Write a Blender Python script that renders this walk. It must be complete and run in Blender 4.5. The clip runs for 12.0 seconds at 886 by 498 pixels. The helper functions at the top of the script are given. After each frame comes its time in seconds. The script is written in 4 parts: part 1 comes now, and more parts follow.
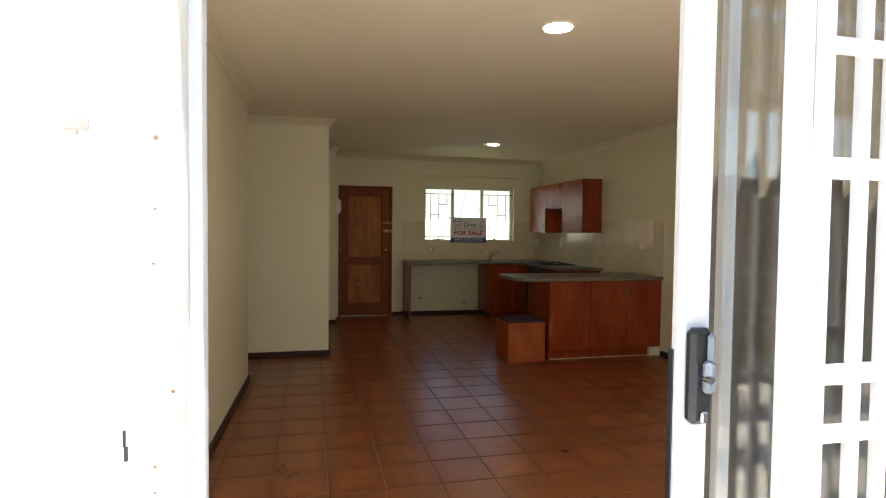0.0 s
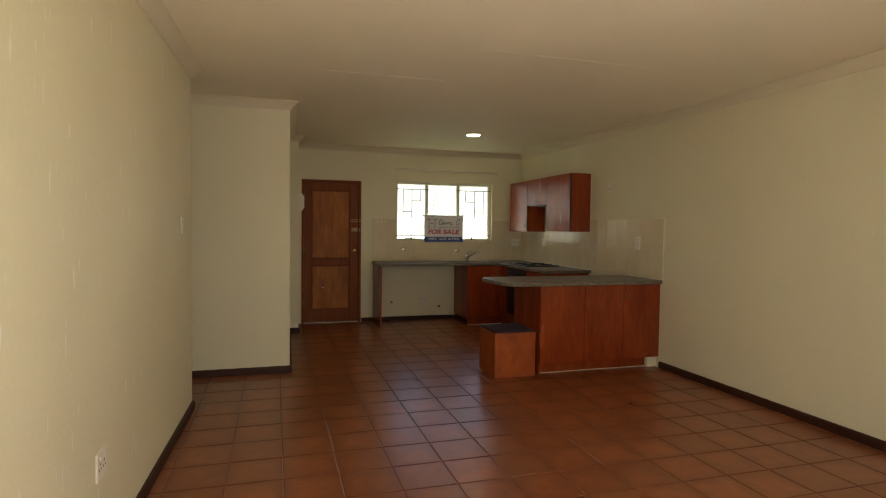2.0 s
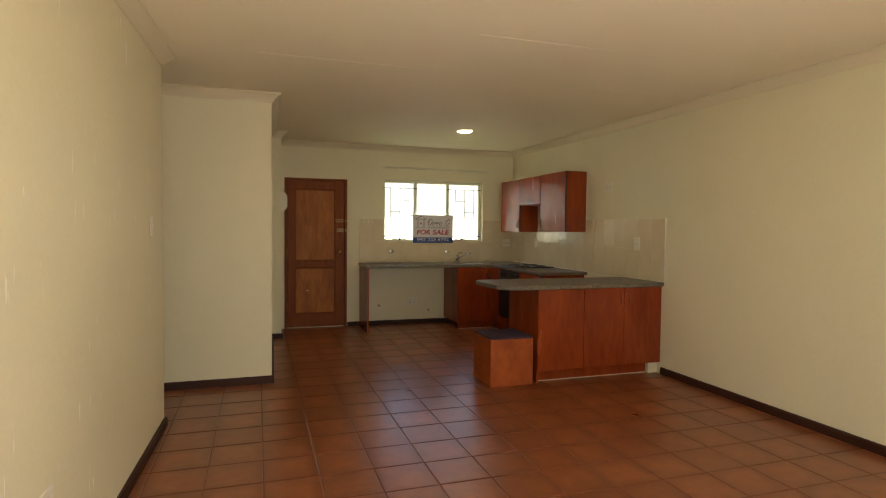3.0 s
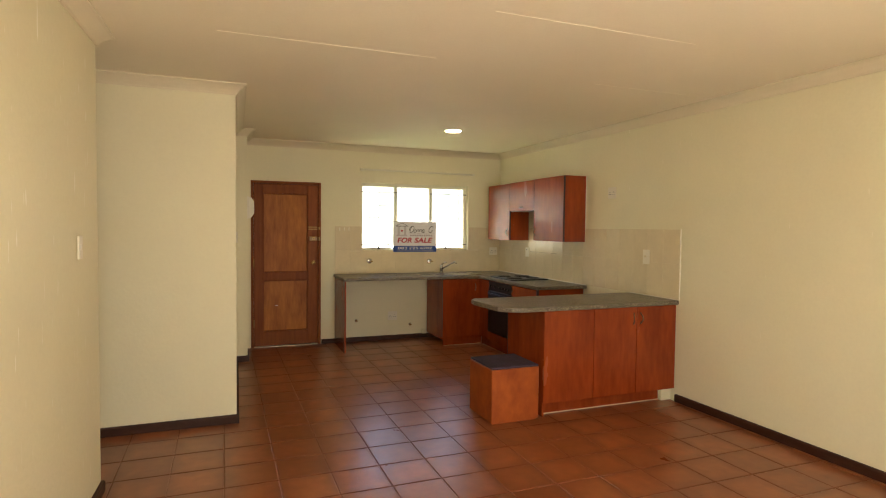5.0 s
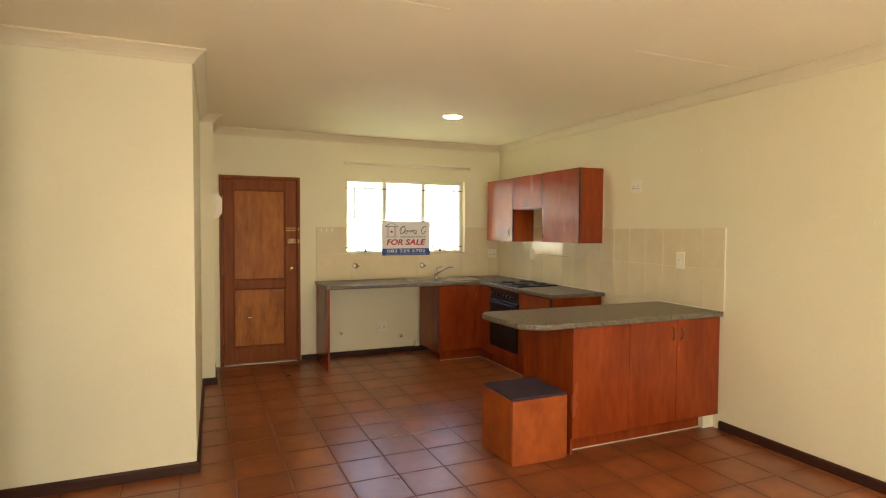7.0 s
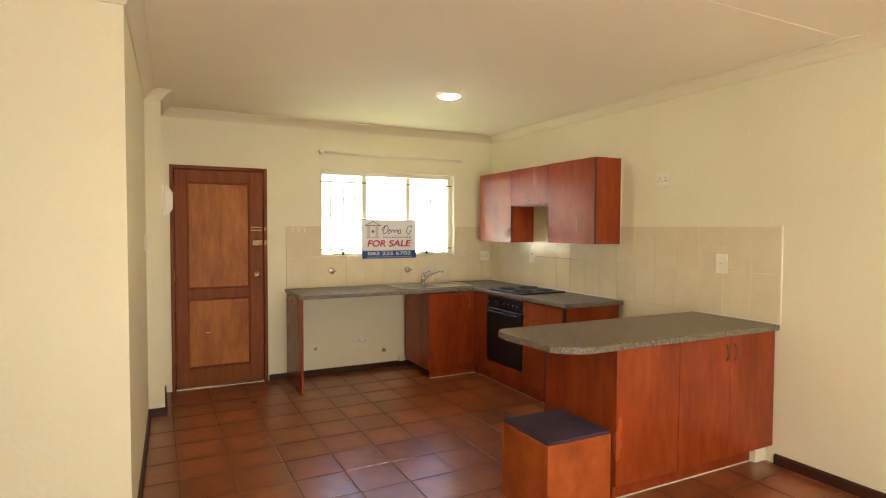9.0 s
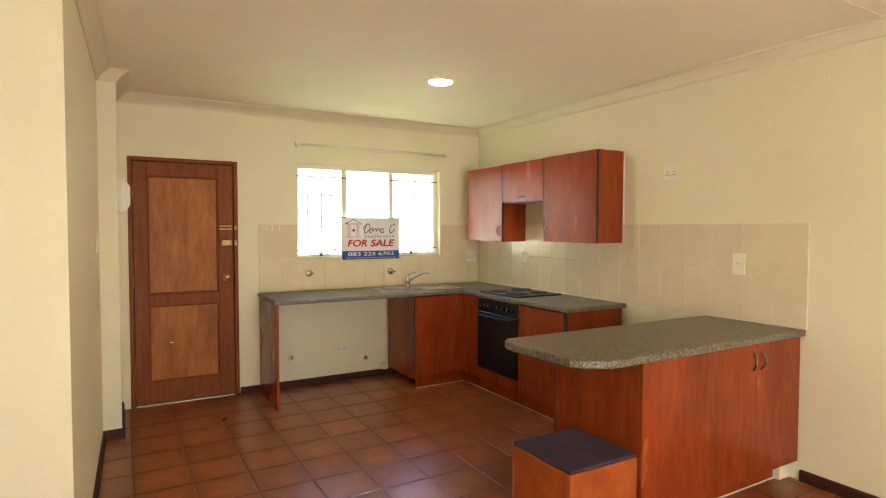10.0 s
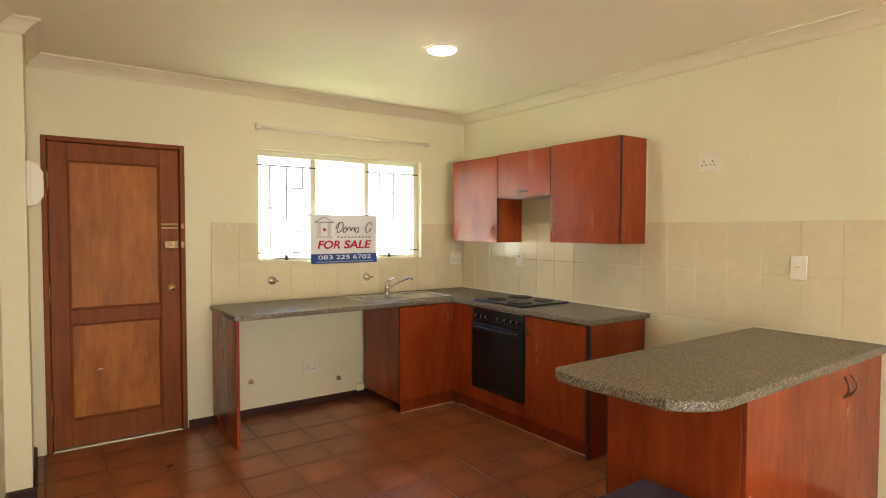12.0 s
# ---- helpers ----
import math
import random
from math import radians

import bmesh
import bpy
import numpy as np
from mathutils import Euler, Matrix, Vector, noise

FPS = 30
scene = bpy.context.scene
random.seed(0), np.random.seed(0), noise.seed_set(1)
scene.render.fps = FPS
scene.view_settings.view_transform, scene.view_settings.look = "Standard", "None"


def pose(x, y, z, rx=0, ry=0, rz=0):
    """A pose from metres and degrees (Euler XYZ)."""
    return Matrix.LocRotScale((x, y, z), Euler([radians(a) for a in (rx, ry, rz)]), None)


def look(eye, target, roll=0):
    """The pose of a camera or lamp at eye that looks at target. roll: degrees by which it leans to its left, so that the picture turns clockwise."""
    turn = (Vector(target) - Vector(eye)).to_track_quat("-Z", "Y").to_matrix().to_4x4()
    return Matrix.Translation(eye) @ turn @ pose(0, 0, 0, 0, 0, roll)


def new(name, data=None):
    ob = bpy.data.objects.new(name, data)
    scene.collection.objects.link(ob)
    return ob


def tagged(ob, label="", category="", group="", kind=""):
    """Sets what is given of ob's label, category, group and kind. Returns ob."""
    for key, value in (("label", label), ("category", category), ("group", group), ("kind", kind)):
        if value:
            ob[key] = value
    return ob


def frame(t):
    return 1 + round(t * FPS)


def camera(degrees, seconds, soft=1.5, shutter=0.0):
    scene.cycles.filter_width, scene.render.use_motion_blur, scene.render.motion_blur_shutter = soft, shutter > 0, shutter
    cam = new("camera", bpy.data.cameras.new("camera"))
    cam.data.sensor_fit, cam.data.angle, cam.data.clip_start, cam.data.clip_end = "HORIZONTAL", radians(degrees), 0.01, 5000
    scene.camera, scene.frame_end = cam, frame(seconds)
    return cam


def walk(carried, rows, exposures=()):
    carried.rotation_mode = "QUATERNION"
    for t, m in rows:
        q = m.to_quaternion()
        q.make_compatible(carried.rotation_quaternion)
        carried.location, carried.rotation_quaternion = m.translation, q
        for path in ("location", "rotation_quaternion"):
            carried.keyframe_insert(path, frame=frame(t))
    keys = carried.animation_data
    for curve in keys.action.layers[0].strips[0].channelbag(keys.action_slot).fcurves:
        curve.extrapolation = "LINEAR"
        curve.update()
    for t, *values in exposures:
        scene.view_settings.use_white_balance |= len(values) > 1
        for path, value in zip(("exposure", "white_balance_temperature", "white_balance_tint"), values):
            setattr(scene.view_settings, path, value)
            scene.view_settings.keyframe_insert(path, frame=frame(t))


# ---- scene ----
cam = camera(76.3, 12.0, soft=1.1)
PATH = [
    (0, (0.032, -0.03, 1.408), (0.487, 1.916, 1.334), 0.6),
    (0.5, (0.051, 0.144, 1.413), (0.529, 2.084, 1.335), 0.6),
    (1, (0.06, 0.316, 1.411), (0.569, 2.249, 1.334), 0.6),
    (1.5, (0.075, 0.491, 1.397), (0.611, 2.417, 1.322), 0.7),
    (2, (0.079, 0.678, 1.405), (0.651, 2.592, 1.327), 0.7),
    (2.5, (0.089, 0.818, 1.395), (0.689, 2.724, 1.319), 0.6),
    (3, (0.101, 0.986, 1.406), (0.725, 2.885, 1.329), 0.6),
    (5, (0.123, 1.67, 1.511), (0.851, 3.531, 1.434), 0.6),
    (5.5, (0.16, 1.853, 1.508), (0.911, 3.705, 1.431), 0.5),
    (6, (0.198, 2.061, 1.518), (0.964, 3.907, 1.442), 0.4),
    (6.5, (0.23, 2.252, 1.506), (1.009, 4.093, 1.43), 0.4),
    (7, (0.242, 2.476, 1.51), (1.037, 4.309, 1.434), 0.3),
    (9, (0.336, 3.296, 1.493), (1.241, 5.078, 1.42), 0.2),
    (9.5, (0.348, 3.491, 1.487), (1.302, 5.246, 1.412), 0.2),
    (10, (0.384, 3.712, 1.481), (1.378, 5.445, 1.407), 0.1),
    (10.5, (0.403, 3.914, 1.481), (1.438, 5.624, 1.407), 0.1),
    (11, (0.393, 4.144, 1.469), (1.474, 5.826, 1.402), 0.1),
    (11.5, (0.406, 4.323, 1.44), (1.528, 5.978, 1.38), 0.1),
    (12, (0.434, 4.518, 1.463), (1.596, 6.144, 1.393), 0.1),
]
EXPOSURES = [(0.0, 1.6, 6500, 10), (0.6, 1.5, 6650, 10), (1.0, 1.38, 6700, 10), (1.5, 1.70, 6800, 10), (2.0, 1.82, 6900, 10), (2.5, 2.09, 7000, 10), (3.0, 2.27, 7050, 10), (5.0, 2.95, 7200, 10), (6.0, 2.99, 7250, 10), (7.0, 3.30, 7200, 10), (9.0, 3.54, 6700, 10), (12.0, 3.68, 6450, 10)]
walk(cam, [(t, look(eye, target, roll)) for t, eye, target, roll in PATH], EXPOSURES)

# ---- light ----
SUN_EL, SUN_AZ = 73.0, 20.0   # degrees; azimuth from -y towards +x
sky = bpy.data.worlds.new("sky")
scene.world = sky
sky.use_nodes = True
wn = sky.node_tree
st = wn.nodes.new("ShaderNodeTexSky")
st.sky_type = "NISHITA"
st.sun_disc = False
st.sun_elevation = radians(SUN_EL)
st.sun_rotation = radians(180 - SUN_AZ)
bgn = [n for n in wn.nodes if n.type == "BACKGROUND"][0]
bgn.inputs["Strength"].default_value = 0.15
wn.links.new(st.outputs[0], bgn.inputs["Color"])
sun = new("sun", bpy.data.lights.new("sun", "SUN"))
sun.data.energy, sun.data.angle, sun.data.color = 5.0, radians(0.5), (1.0, 0.95, 0.86)
sd = Vector((math.sin(radians(SUN_AZ)) * math.cos(radians(SUN_EL)), -math.cos(radians(SUN_AZ)) * math.cos(radians(SUN_EL)), math.sin(radians(SUN_EL))))
sun.matrix_world = look(sd * 20, (0, 0, 0))
# added area lamp just inside the sliding door, for the bright patio's daylight
day = new("door_fill", bpy.data.lights.new("door_fill", "AREA"))
day.data.shape, day.data.size, day.data.size_y = "RECTANGLE", 2.4, 2.0
day.data.energy, day.data.color = 10.0, (1.0, 0.955, 0.88)
day.matrix_world = look((1.1, 1.09, 1.06), (1.1, 5.0, 2.0))

# added strip lamp in the kitchen window, for bounce off sunlit sill and lawn
up = new("window_fill", bpy.data.lights.new("window_fill", "AREA"))
up.data.shape, up.data.size, up.data.size_y = "RECTANGLE", 1.40, 0.07
up.data.energy, up.data.color = 0.9, (0.96, 1.0, 0.80)
up.matrix_world = look((2.58, 9.125, 1.215), (2.58, 8.125, 2.015))

# ---- materials ----
def mat(name, color, rough=0.6, metal=0.0, var=0.12, scale=6.0, stretch=(1, 1, 1), bump=0.1, fine=60.0, color2=None, coat=0.0, rnd=0.0, spec=0.5):
    """A surface with blotches at one scale and grain at another."""
    m = bpy.data.materials.new(name)
    m.use_nodes = True
    nt = m.node_tree
    b = nt.nodes["Principled BSDF"]
    b.inputs["Roughness"].default_value = rough
    b.inputs["Metallic"].default_value = metal
    b.inputs["Coat Weight"].default_value = coat
    b.inputs["Coat Roughness"].default_value = 0.12
    b.inputs["Specular IOR Level"].default_value = spec
    geo = nt.nodes.new("ShaderNodeNewGeometry")
    mp = nt.nodes.new("ShaderNodeMapping")
    mp.inputs["Scale"].default_value = stretch
    nt.links.new(geo.outputs["Position"], mp.inputs["Vector"])
    n1 = nt.nodes.new("ShaderNodeTexNoise")
    n1.inputs["Scale"].default_value = scale
    n1.inputs["Detail"].default_value = 6
    n2 = nt.nodes.new("ShaderNodeTexNoise")
    n2.inputs["Scale"].default_value = fine
    n2.inputs["Detail"].default_value = 3
    nt.links.new(mp.outputs[0], n1.inputs["Vector"])
    nt.links.new(mp.outputs[0], n2.inputs["Vector"])
    ramp = nt.nodes.new("ShaderNodeValToRGB")
    c2 = color2 or tuple(min(1, c * (1 + var)) for c in color)
    c1 = color if color2 else tuple(c * (1 - var) for c in color)
    ramp.color_ramp.elements[0].color = (*c1, 1)
    ramp.color_ramp.elements[0].position = 0.3
    ramp.color_ramp.elements[1].color = (*c2, 1)
    ramp.color_ramp.elements[1].position = 0.7
    add = nt.nodes.new("ShaderNodeMath")
    add.operation = "MULTIPLY_ADD"
    add.inputs[1].default_value = 0.35
    nt.links.new(n2.outputs[0], add.inputs[0])
    sc = nt.nodes.new("ShaderNodeMath")
    sc.operation = "MULTIPLY"
    sc.inputs[1].default_value = 0.65
    nt.links.new(n1.outputs[0], sc.inputs[0])
    nt.links.new(sc.outputs[0], add.inputs[2])
    nt.links.new(add.outputs[0], ramp.inputs[0])
    last = ramp.outputs[0]
    if rnd:
        oi = nt.nodes.new("ShaderNodeObjectInfo")
        hsv = nt.nodes.new("ShaderNodeHueSaturation")
        mr = nt.nodes.new("ShaderNodeMapRange")
        mr.inputs["To Min"].default_value = 1 - rnd
        mr.inputs["To Max"].default_value = 1 + rnd
        nt.links.new(oi.outputs["Random"], mr.inputs["Value"])
        nt.links.new(mr.outputs[0], hsv.inputs["Value"])
        nt.links.new(last, hsv.inputs["Color"])
        last = hsv.outputs[0]
    nt.links.new(last, b.inputs["Base Color"])
    if bump:
        bp = nt.nodes.new("ShaderNodeBump")
        bp.inputs["Strength"].default_value = bump
        bp.inputs["Distance"].default_value = 0.004
        nt.links.new(n2.outputs[0], bp.inputs["Height"])
        nt.links.new(bp.outputs[0], b.inputs["Normal"])
    rr = nt.nodes.new("ShaderNodeMapRange")
    rr.inputs["To Min"].default_value = max(0.02, rough - 0.04)
    rr.inputs["To Max"].default_value = min(1, rough + 0.04)
    nt.links.new(n1.outputs[0], rr.inputs["Value"])
    nt.links.new(rr.outputs[0], b.inputs["Roughness"])
    return m


def streaked(m, color, low=0.62):
    """Adds pale vertical paint runs to a wall's paint."""
    nt = m.node_tree
    b = nt.nodes["Principled BSDF"]
    src = b.inputs["Base Color"].links[0].from_socket
    geo = nt.nodes.new("ShaderNodeNewGeometry")
    mp = nt.nodes.new("ShaderNodeMapping")
    mp.inputs["Scale"].default_value = (30, 30, 4.2)
    nt.links.new(geo.outputs["Position"], mp.inputs["Vector"])
    n = nt.nodes.new("ShaderNodeTexNoise")
    n.inputs["Scale"].default_value = 1.3
    n.inputs["Detail"].default_value = 2.5
    nt.links.new(mp.outputs[0], n.inputs["Vector"])
    r = nt.nodes.new("ShaderNodeValToRGB")
    r.color_ramp.elements[0].position = low
    r.color_ramp.elements[1].position = low + 0.04
    nt.links.new(n.outputs[0], r.inputs[0])
    mx = nt.nodes.new("ShaderNodeMix")
    mx.data_type = "RGBA"
    nt.links.new(r.outputs[0], mx.inputs["Factor"])
    nt.links.new(src, mx.inputs["A"])
    mx.inputs["B"].default_value = (*color, 1)
    nt.links.new(mx.outputs["Result"], b.inputs["Base Color"])
    return m


def glow(name, color, strength):
    m = bpy.data.materials.new(name)
    m.use_nodes = True
    b = m.node_tree.nodes["Principled BSDF"]
    b.inputs["Base Color"].default_value = (*color, 1)
    b.inputs["Emission Color"].default_value = (*color, 1)
    b.inputs["Emission Strength"].default_value = strength
    return m


def clear_glass(name):
    m = bpy.data.materials.new(name)
    m.use_nodes = True
    b = m.node_tree.nodes["Principled BSDF"]
    b.inputs["Transmission Weight"].default_value = 1.0
    b.inputs["Roughness"].default_value = 0.0
    b.inputs["IOR"].default_value = 1.45
    b.inputs["Base Color"].default_value = (0.97, 0.98, 0.97, 1)
    return m


CREAM = (0.755, 0.700, 0.485)
M_WALL = mat("cream_wall_paint", CREAM, 0.55, var=0.035, scale=1.5, fine=45, bump=0.25)
M_WALL_RUNS = streaked(mat("cream_wall_paint_with_runs", CREAM, 0.5, var=0.04, scale=1.5, fine=40, bump=0.35), (0.90, 0.86, 0.73), 0.685)
M_WALL_SCUFF = streaked(mat("cream_wall_paint_scuffed", CREAM, 0.52, var=0.04, scale=1.5, fine=45, bump=0.3), (0.84, 0.78, 0.60), 0.735)
M_CEIL = mat("ceiling_paint", (0.84, 0.76, 0.575), 0.75, var=0.03, scale=1.2, fine=50, bump=0.1)
M_CORNICE = mat("cornice_paint", (0.72, 0.64, 0.46), 0.6, var=0.03, scale=2, bump=0.05)
M_OUT = mat("white_outer_plaster", (0.80, 0.78, 0.72), 0.8, var=0.05, scale=3, fine=70, bump=0.5)
M_SKIRT = mat("dark_stained_skirting", (0.045, 0.016, 0.009), 0.5, spec=0.25, var=0.25, scale=8, stretch=(1, 1, 6), bump=0.1)
M_TILE = mat("terracotta_tile", (0.185, 0.048, 0.017), 0.29, scale=2.6, fine=13, bump=0.0, rnd=0.15, spec=0.7, color2=(0.37, 0.122, 0.044))


def flashed(m, dark):
    """Darkens a tile's glaze towards its rim, as fired."""
    nt = m.node_tree
    b = nt.nodes["Principled BSDF"]
    src = b.inputs["Base Color"].links[0].from_socket
    tc = nt.nodes.new("ShaderNodeTexCoord")
    ab = nt.nodes.new("ShaderNodeVectorMath")
    ab.operation = "ABSOLUTE"
    nt.links.new(tc.outputs["Object"], ab.inputs[0])
    sp = nt.nodes.new("ShaderNodeSeparateXYZ")
    nt.links.new(ab.outputs[0], sp.inputs[0])
    mxm = nt.nodes.new("ShaderNodeMath")
    mxm.operation = "MAXIMUM"
    nt.links.new(sp.outputs["X"], mxm.inputs[0])
    nt.links.new(sp.outputs["Y"], mxm.inputs[1])
    ns = nt.nodes.new("ShaderNodeTexNoise")
    ns.inputs["Scale"].default_value = 9
    ns.inputs["Detail"].default_value = 1.0
    geo = nt.nodes.new("ShaderNodeNewGeometry")
    nt.links.new(geo.outputs["Position"], ns.inputs["Vector"])
    ma = nt.nodes.new("ShaderNodeMath")
    ma.operation = "MULTIPLY_ADD"
    ma.inputs[1].default_value = 0.09
    nt.links.new(ns.outputs[0], ma.inputs[0])
    nt.links.new(mxm.outputs[0], ma.inputs[2])
    mr = nt.nodes.new("ShaderNodeMapRange")
    mr.inputs["From Min"].default_value = 0.12
    mr.inputs["From Max"].default_value = 0.22
    nt.links.new(ma.outputs[0], mr.inputs["Value"])
    mx = nt.nodes.new("ShaderNodeMix")
    mx.data_type = "RGBA"
    nt.links.new(mr.outputs[0], mx.inputs["Factor"])
    nt.links.new(src, mx.inputs["A"])
    mx.inputs["B"].default_value = (*dark, 1)
    nt.links.new(mx.outputs["Result"], b.inputs["Base Color"])
    return m


M_TILE = flashed(M_TILE, (0.165, 0.044, 0.016))
M_TILE_FAR = mat("terracotta_tile_plain", (0.20, 0.060, 0.022), 0.31, scale=5, fine=28, bump=0.0, color2=(0.29, 0.10, 0.036))
M_GROUT = mat("brown_grout", (0.150, 0.052, 0.026), 0.8, color2=(0.23, 0.095, 0.05), scale=1.6, bump=0.3)
M_WTILE = mat("cream_wall_tile", (0.70, 0.60, 0.40), 0.22, var=0.05, scale=9, fine=40, bump=0.04, rnd=0.025)
M_WGROUT = mat("pale_grout", (0.68, 0.59, 0.41), 0.9, var=0.1, bump=0.2)
M_CHERRY = mat("cherry_laminate", (0.185, 0.024, 0.0056), 0.26, scale=1.8, stretch=(3.0, 3.0, 0.7), fine=9, bump=0.0, color2=(0.325, 0.058, 0.0120), spec=0.34)
M_DARK = mat("dark_edge_band", (0.03, 0.012, 0.009), 0.5, var=0.2, bump=0.05)
M_DOOR = mat("stained_door_timber", (0.165, 0.038, 0.0075), 0.5, scale=2.5, stretch=(12, 12, 1), fine=30, bump=0.12, color2=(0.26, 0.072, 0.013), spec=0.2)
M_PANEL = mat("door_panel_veneer", (0.215, 0.057, 0.0092), 0.45, scale=2.2, stretch=(5, 5, 1.0), fine=9, bump=0.05, color2=(0.47, 0.165, 0.027), spec=0.22)
M_STOOL = mat("orange_stained_plywood", (0.23, 0.036, 0.007), 0.42, scale=4.5, stretch=(1.5, 1.5, 1), fine=14, bump=0.08, color2=(0.45, 0.105, 0.018))
M_PAD = mat("purple_blue_fabric", (0.045, 0.025, 0.050), 0.95, var=0.3, scale=12, fine=220, bump=0.5)
M_BLACK = mat("black_enamel", (0.008, 0.008, 0.009), 0.3, spec=0.3, var=0.3, bump=0.0)
M_IRON = mat("black_cast_plate", (0.016, 0.015, 0.015), 0.55, var=0.3, fine=120, bump=0.2)
M_STEEL = mat("brushed_steel", (0.52, 0.53, 0.55), 0.2, metal=1.0, var=0.1, scale=10, stretch=(1, 14, 1), bump=0.03)
M_CHROME = mat("chrome", (0.72, 0.71, 0.69), 0.12, metal=1.0, var=0.05, bump=0.0)
M_BRASS = mat("worn_brass", (0.36, 0.23, 0.085), 0.42, metal=1.0, var=0.2, scale=30, bump=0.05)
M_POLISH = mat("polished_brass", (0.70, 0.50, 0.22), 0.22, metal=1.0, var=0.1, scale=30, bump=0.0)
M_BRONZE = mat("dull_bronze_handle", (0.20, 0.13, 0.08), 0.38, metal=1.0, var=0.15, bump=0.02)
M_PLASTIC = mat("ivory_plastic", (0.80, 0.75, 0.62), 0.4, var=0.03, bump=0.02)
M_HOLE = mat("socket_hole_black", (0.02, 0.02, 0.02), 0.6, var=0.1, bump=0.0)
M_WINF = mat("cream_window_frame", (0.74, 0.70, 0.55), 0.4, var=0.05, bump=0.05)
M_BARS = mat("dark_burglar_bar", (0.05, 0.048, 0.045), 0.5, var=0.2, bump=0.05)
M_ALU = mat("white_coated_aluminium", (0.82, 0.82, 0.80), 0.35, var=0.03, scale=4, bump=0.02)
M_GATE = mat("white_gate_enamel", (0.84, 0.84, 0.82), 0.35, var=0.04, scale=8, bump=0.05)
M_LOCK = mat("grey_lock_plastic", (0.022, 0.025, 0.030), 0.35, var=0.2, bump=0.05)
# the dark lock's blue-grey sheen, put into the base colour
M_PULL = mat("lock_plastic_with_sheen", (0.22, 0.25, 0.29), 0.3, var=0.15, bump=0.02)
M_CURTAIN = mat("tan_curtain", (0.38, 0.32, 0.23), 0.9, var=0.15, scale=6, fine=160, bump=0.2)
M_DIRT = mat("stained_grout", (0.22, 0.15, 0.09), 0.9, var=0.3, scale=20, bump=0.2)
M_LAWN = mat("sunlit_lawn", (0.17, 0.27, 0.06), 0.9, var=0.3, scale=5, fine=90, bump=0.6)
M_NEIGH = mat("pale_tan_plaster", (0.76, 0.72, 0.62), 0.85, var=0.12, scale=2, fine=50, bump=0.4)
M_PAVE = mat("paving", (0.36, 0.31, 0.25), 0.9, var=0.2, scale=3, fine=50, bump=0.4)
M_PATIO = mat("pale_concrete", (0.60, 0.56, 0.50), 0.9, var=0.12, scale=3, fine=50, bump=0.4)
M_TIMBER = mat("brown_fence_timber", (0.34, 0.275, 0.20), 0.85, var=0.3, scale=3, stretch=(6, 6, 0.8), bump=0.3)
M_ROOF = mat("grey_roof_sheet", (0.33, 0.30, 0.27), 0.7, var=0.15, scale=3, bump=0.2)
M_LEAF = mat("leaf_green", (0.06, 0.12, 0.02), 0.5, var=0.35, scale=9, bump=0.1)
M_WHITE = mat("banner_vinyl", (0.80, 0.80, 0.80), 0.5, var=0.03, scale=9, bump=0.05)
M_BLUE = mat("banner_blue", (0.02, 0.075, 0.30), 0.5, var=0.05, bump=0.0)
M_RED = mat("banner_red", (0.50, 0.008, 0.03), 0.5, var=0.05, bump=0.0)
M_INK = mat("banner_black", (0.02, 0.02, 0.02), 0.5, var=0.05, bump=0.0)
M_GREY = mat("banner_grey", (0.42, 0.38, 0.38), 0.5, var=0.05, bump=0.0)
M_PALE = mat("banner_pale_grey", (0.60, 0.57, 0.57), 0.5, var=0.05, bump=0.0)
M_GLASS = clear_glass("window_glass")
M_LAMP = glow("warm_lamp_diffuser", (1.0, 0.93, 0.74), 14.0)


def granite():
    m = mat("speckled_granite_laminate", (0.048, 0.040, 0.027), 0.42, scale=60, fine=320, bump=0.06, color2=(0.135, 0.112, 0.076))
    nt = m.node_tree
    b = nt.nodes["Principled BSDF"]
    src = b.inputs["Base Color"].links[0].from_socket
    geo = nt.nodes.new("ShaderNodeNewGeometry")
    v = nt.nodes.new("ShaderNodeTexVoronoi")
    v.inputs["Scale"].default_value = 250
    nt.links.new(geo.outputs["Position"], v.inputs["Vector"])
    r = nt.nodes.new("ShaderNodeValToRGB")
    r.color_ramp.elements[0].position = 0.62
    r.color_ramp.elements[1].position = 0.78
    sep = nt.nodes.new("ShaderNodeSeparateColor")
    nt.links.new(v.outputs["Color"], sep.inputs[0])
    nt.links.new(sep.outputs[0], r.inputs[0])
    mx = nt.nodes.new("ShaderNodeMix")
    mx.data_type = "RGBA"
    nt.links.new(r.outputs[0], mx.inputs["Factor"])
    nt.links.new(src, mx.inputs["A"])
    mx.inputs["B"].default_value = (0.33, 0.275, 0.20, 1)
    nt.links.new(mx.outputs["Result"], b.inputs["Base Color"])
    return m


M_GRANITE = granite()


# ---- building helpers ----
def top_loc(ob):
    v = Vector((0, 0, 0))
    while ob is not None:
        v += ob.location
        ob = ob.parent
    return v


def part(name, bm, material, parent=None, label="", smooth=False):
    """Links a bmesh, given in world metres, as one mesh object under a thing or a part."""
    if parent is not None:
        bmesh.ops.translate(bm, vec=-top_loc(parent), verts=bm.verts)
    bmesh.ops.recalc_face_normals(bm, faces=bm.faces)
    me = bpy.data.meshes.new(name)
    bm.to_mesh(me)
    bm.free()
    me.materials.append(material)
    if smooth:
        for p in me.polygons:
            p.use_smooth = True
    ob = new(name, me)
    ob.parent = parent
    return tagged(ob, label) if label else ob


def thing(name, loc, label, category, group=""):
    ob = new(name)
    ob.location = loc
    return tagged(ob, label, category, group)


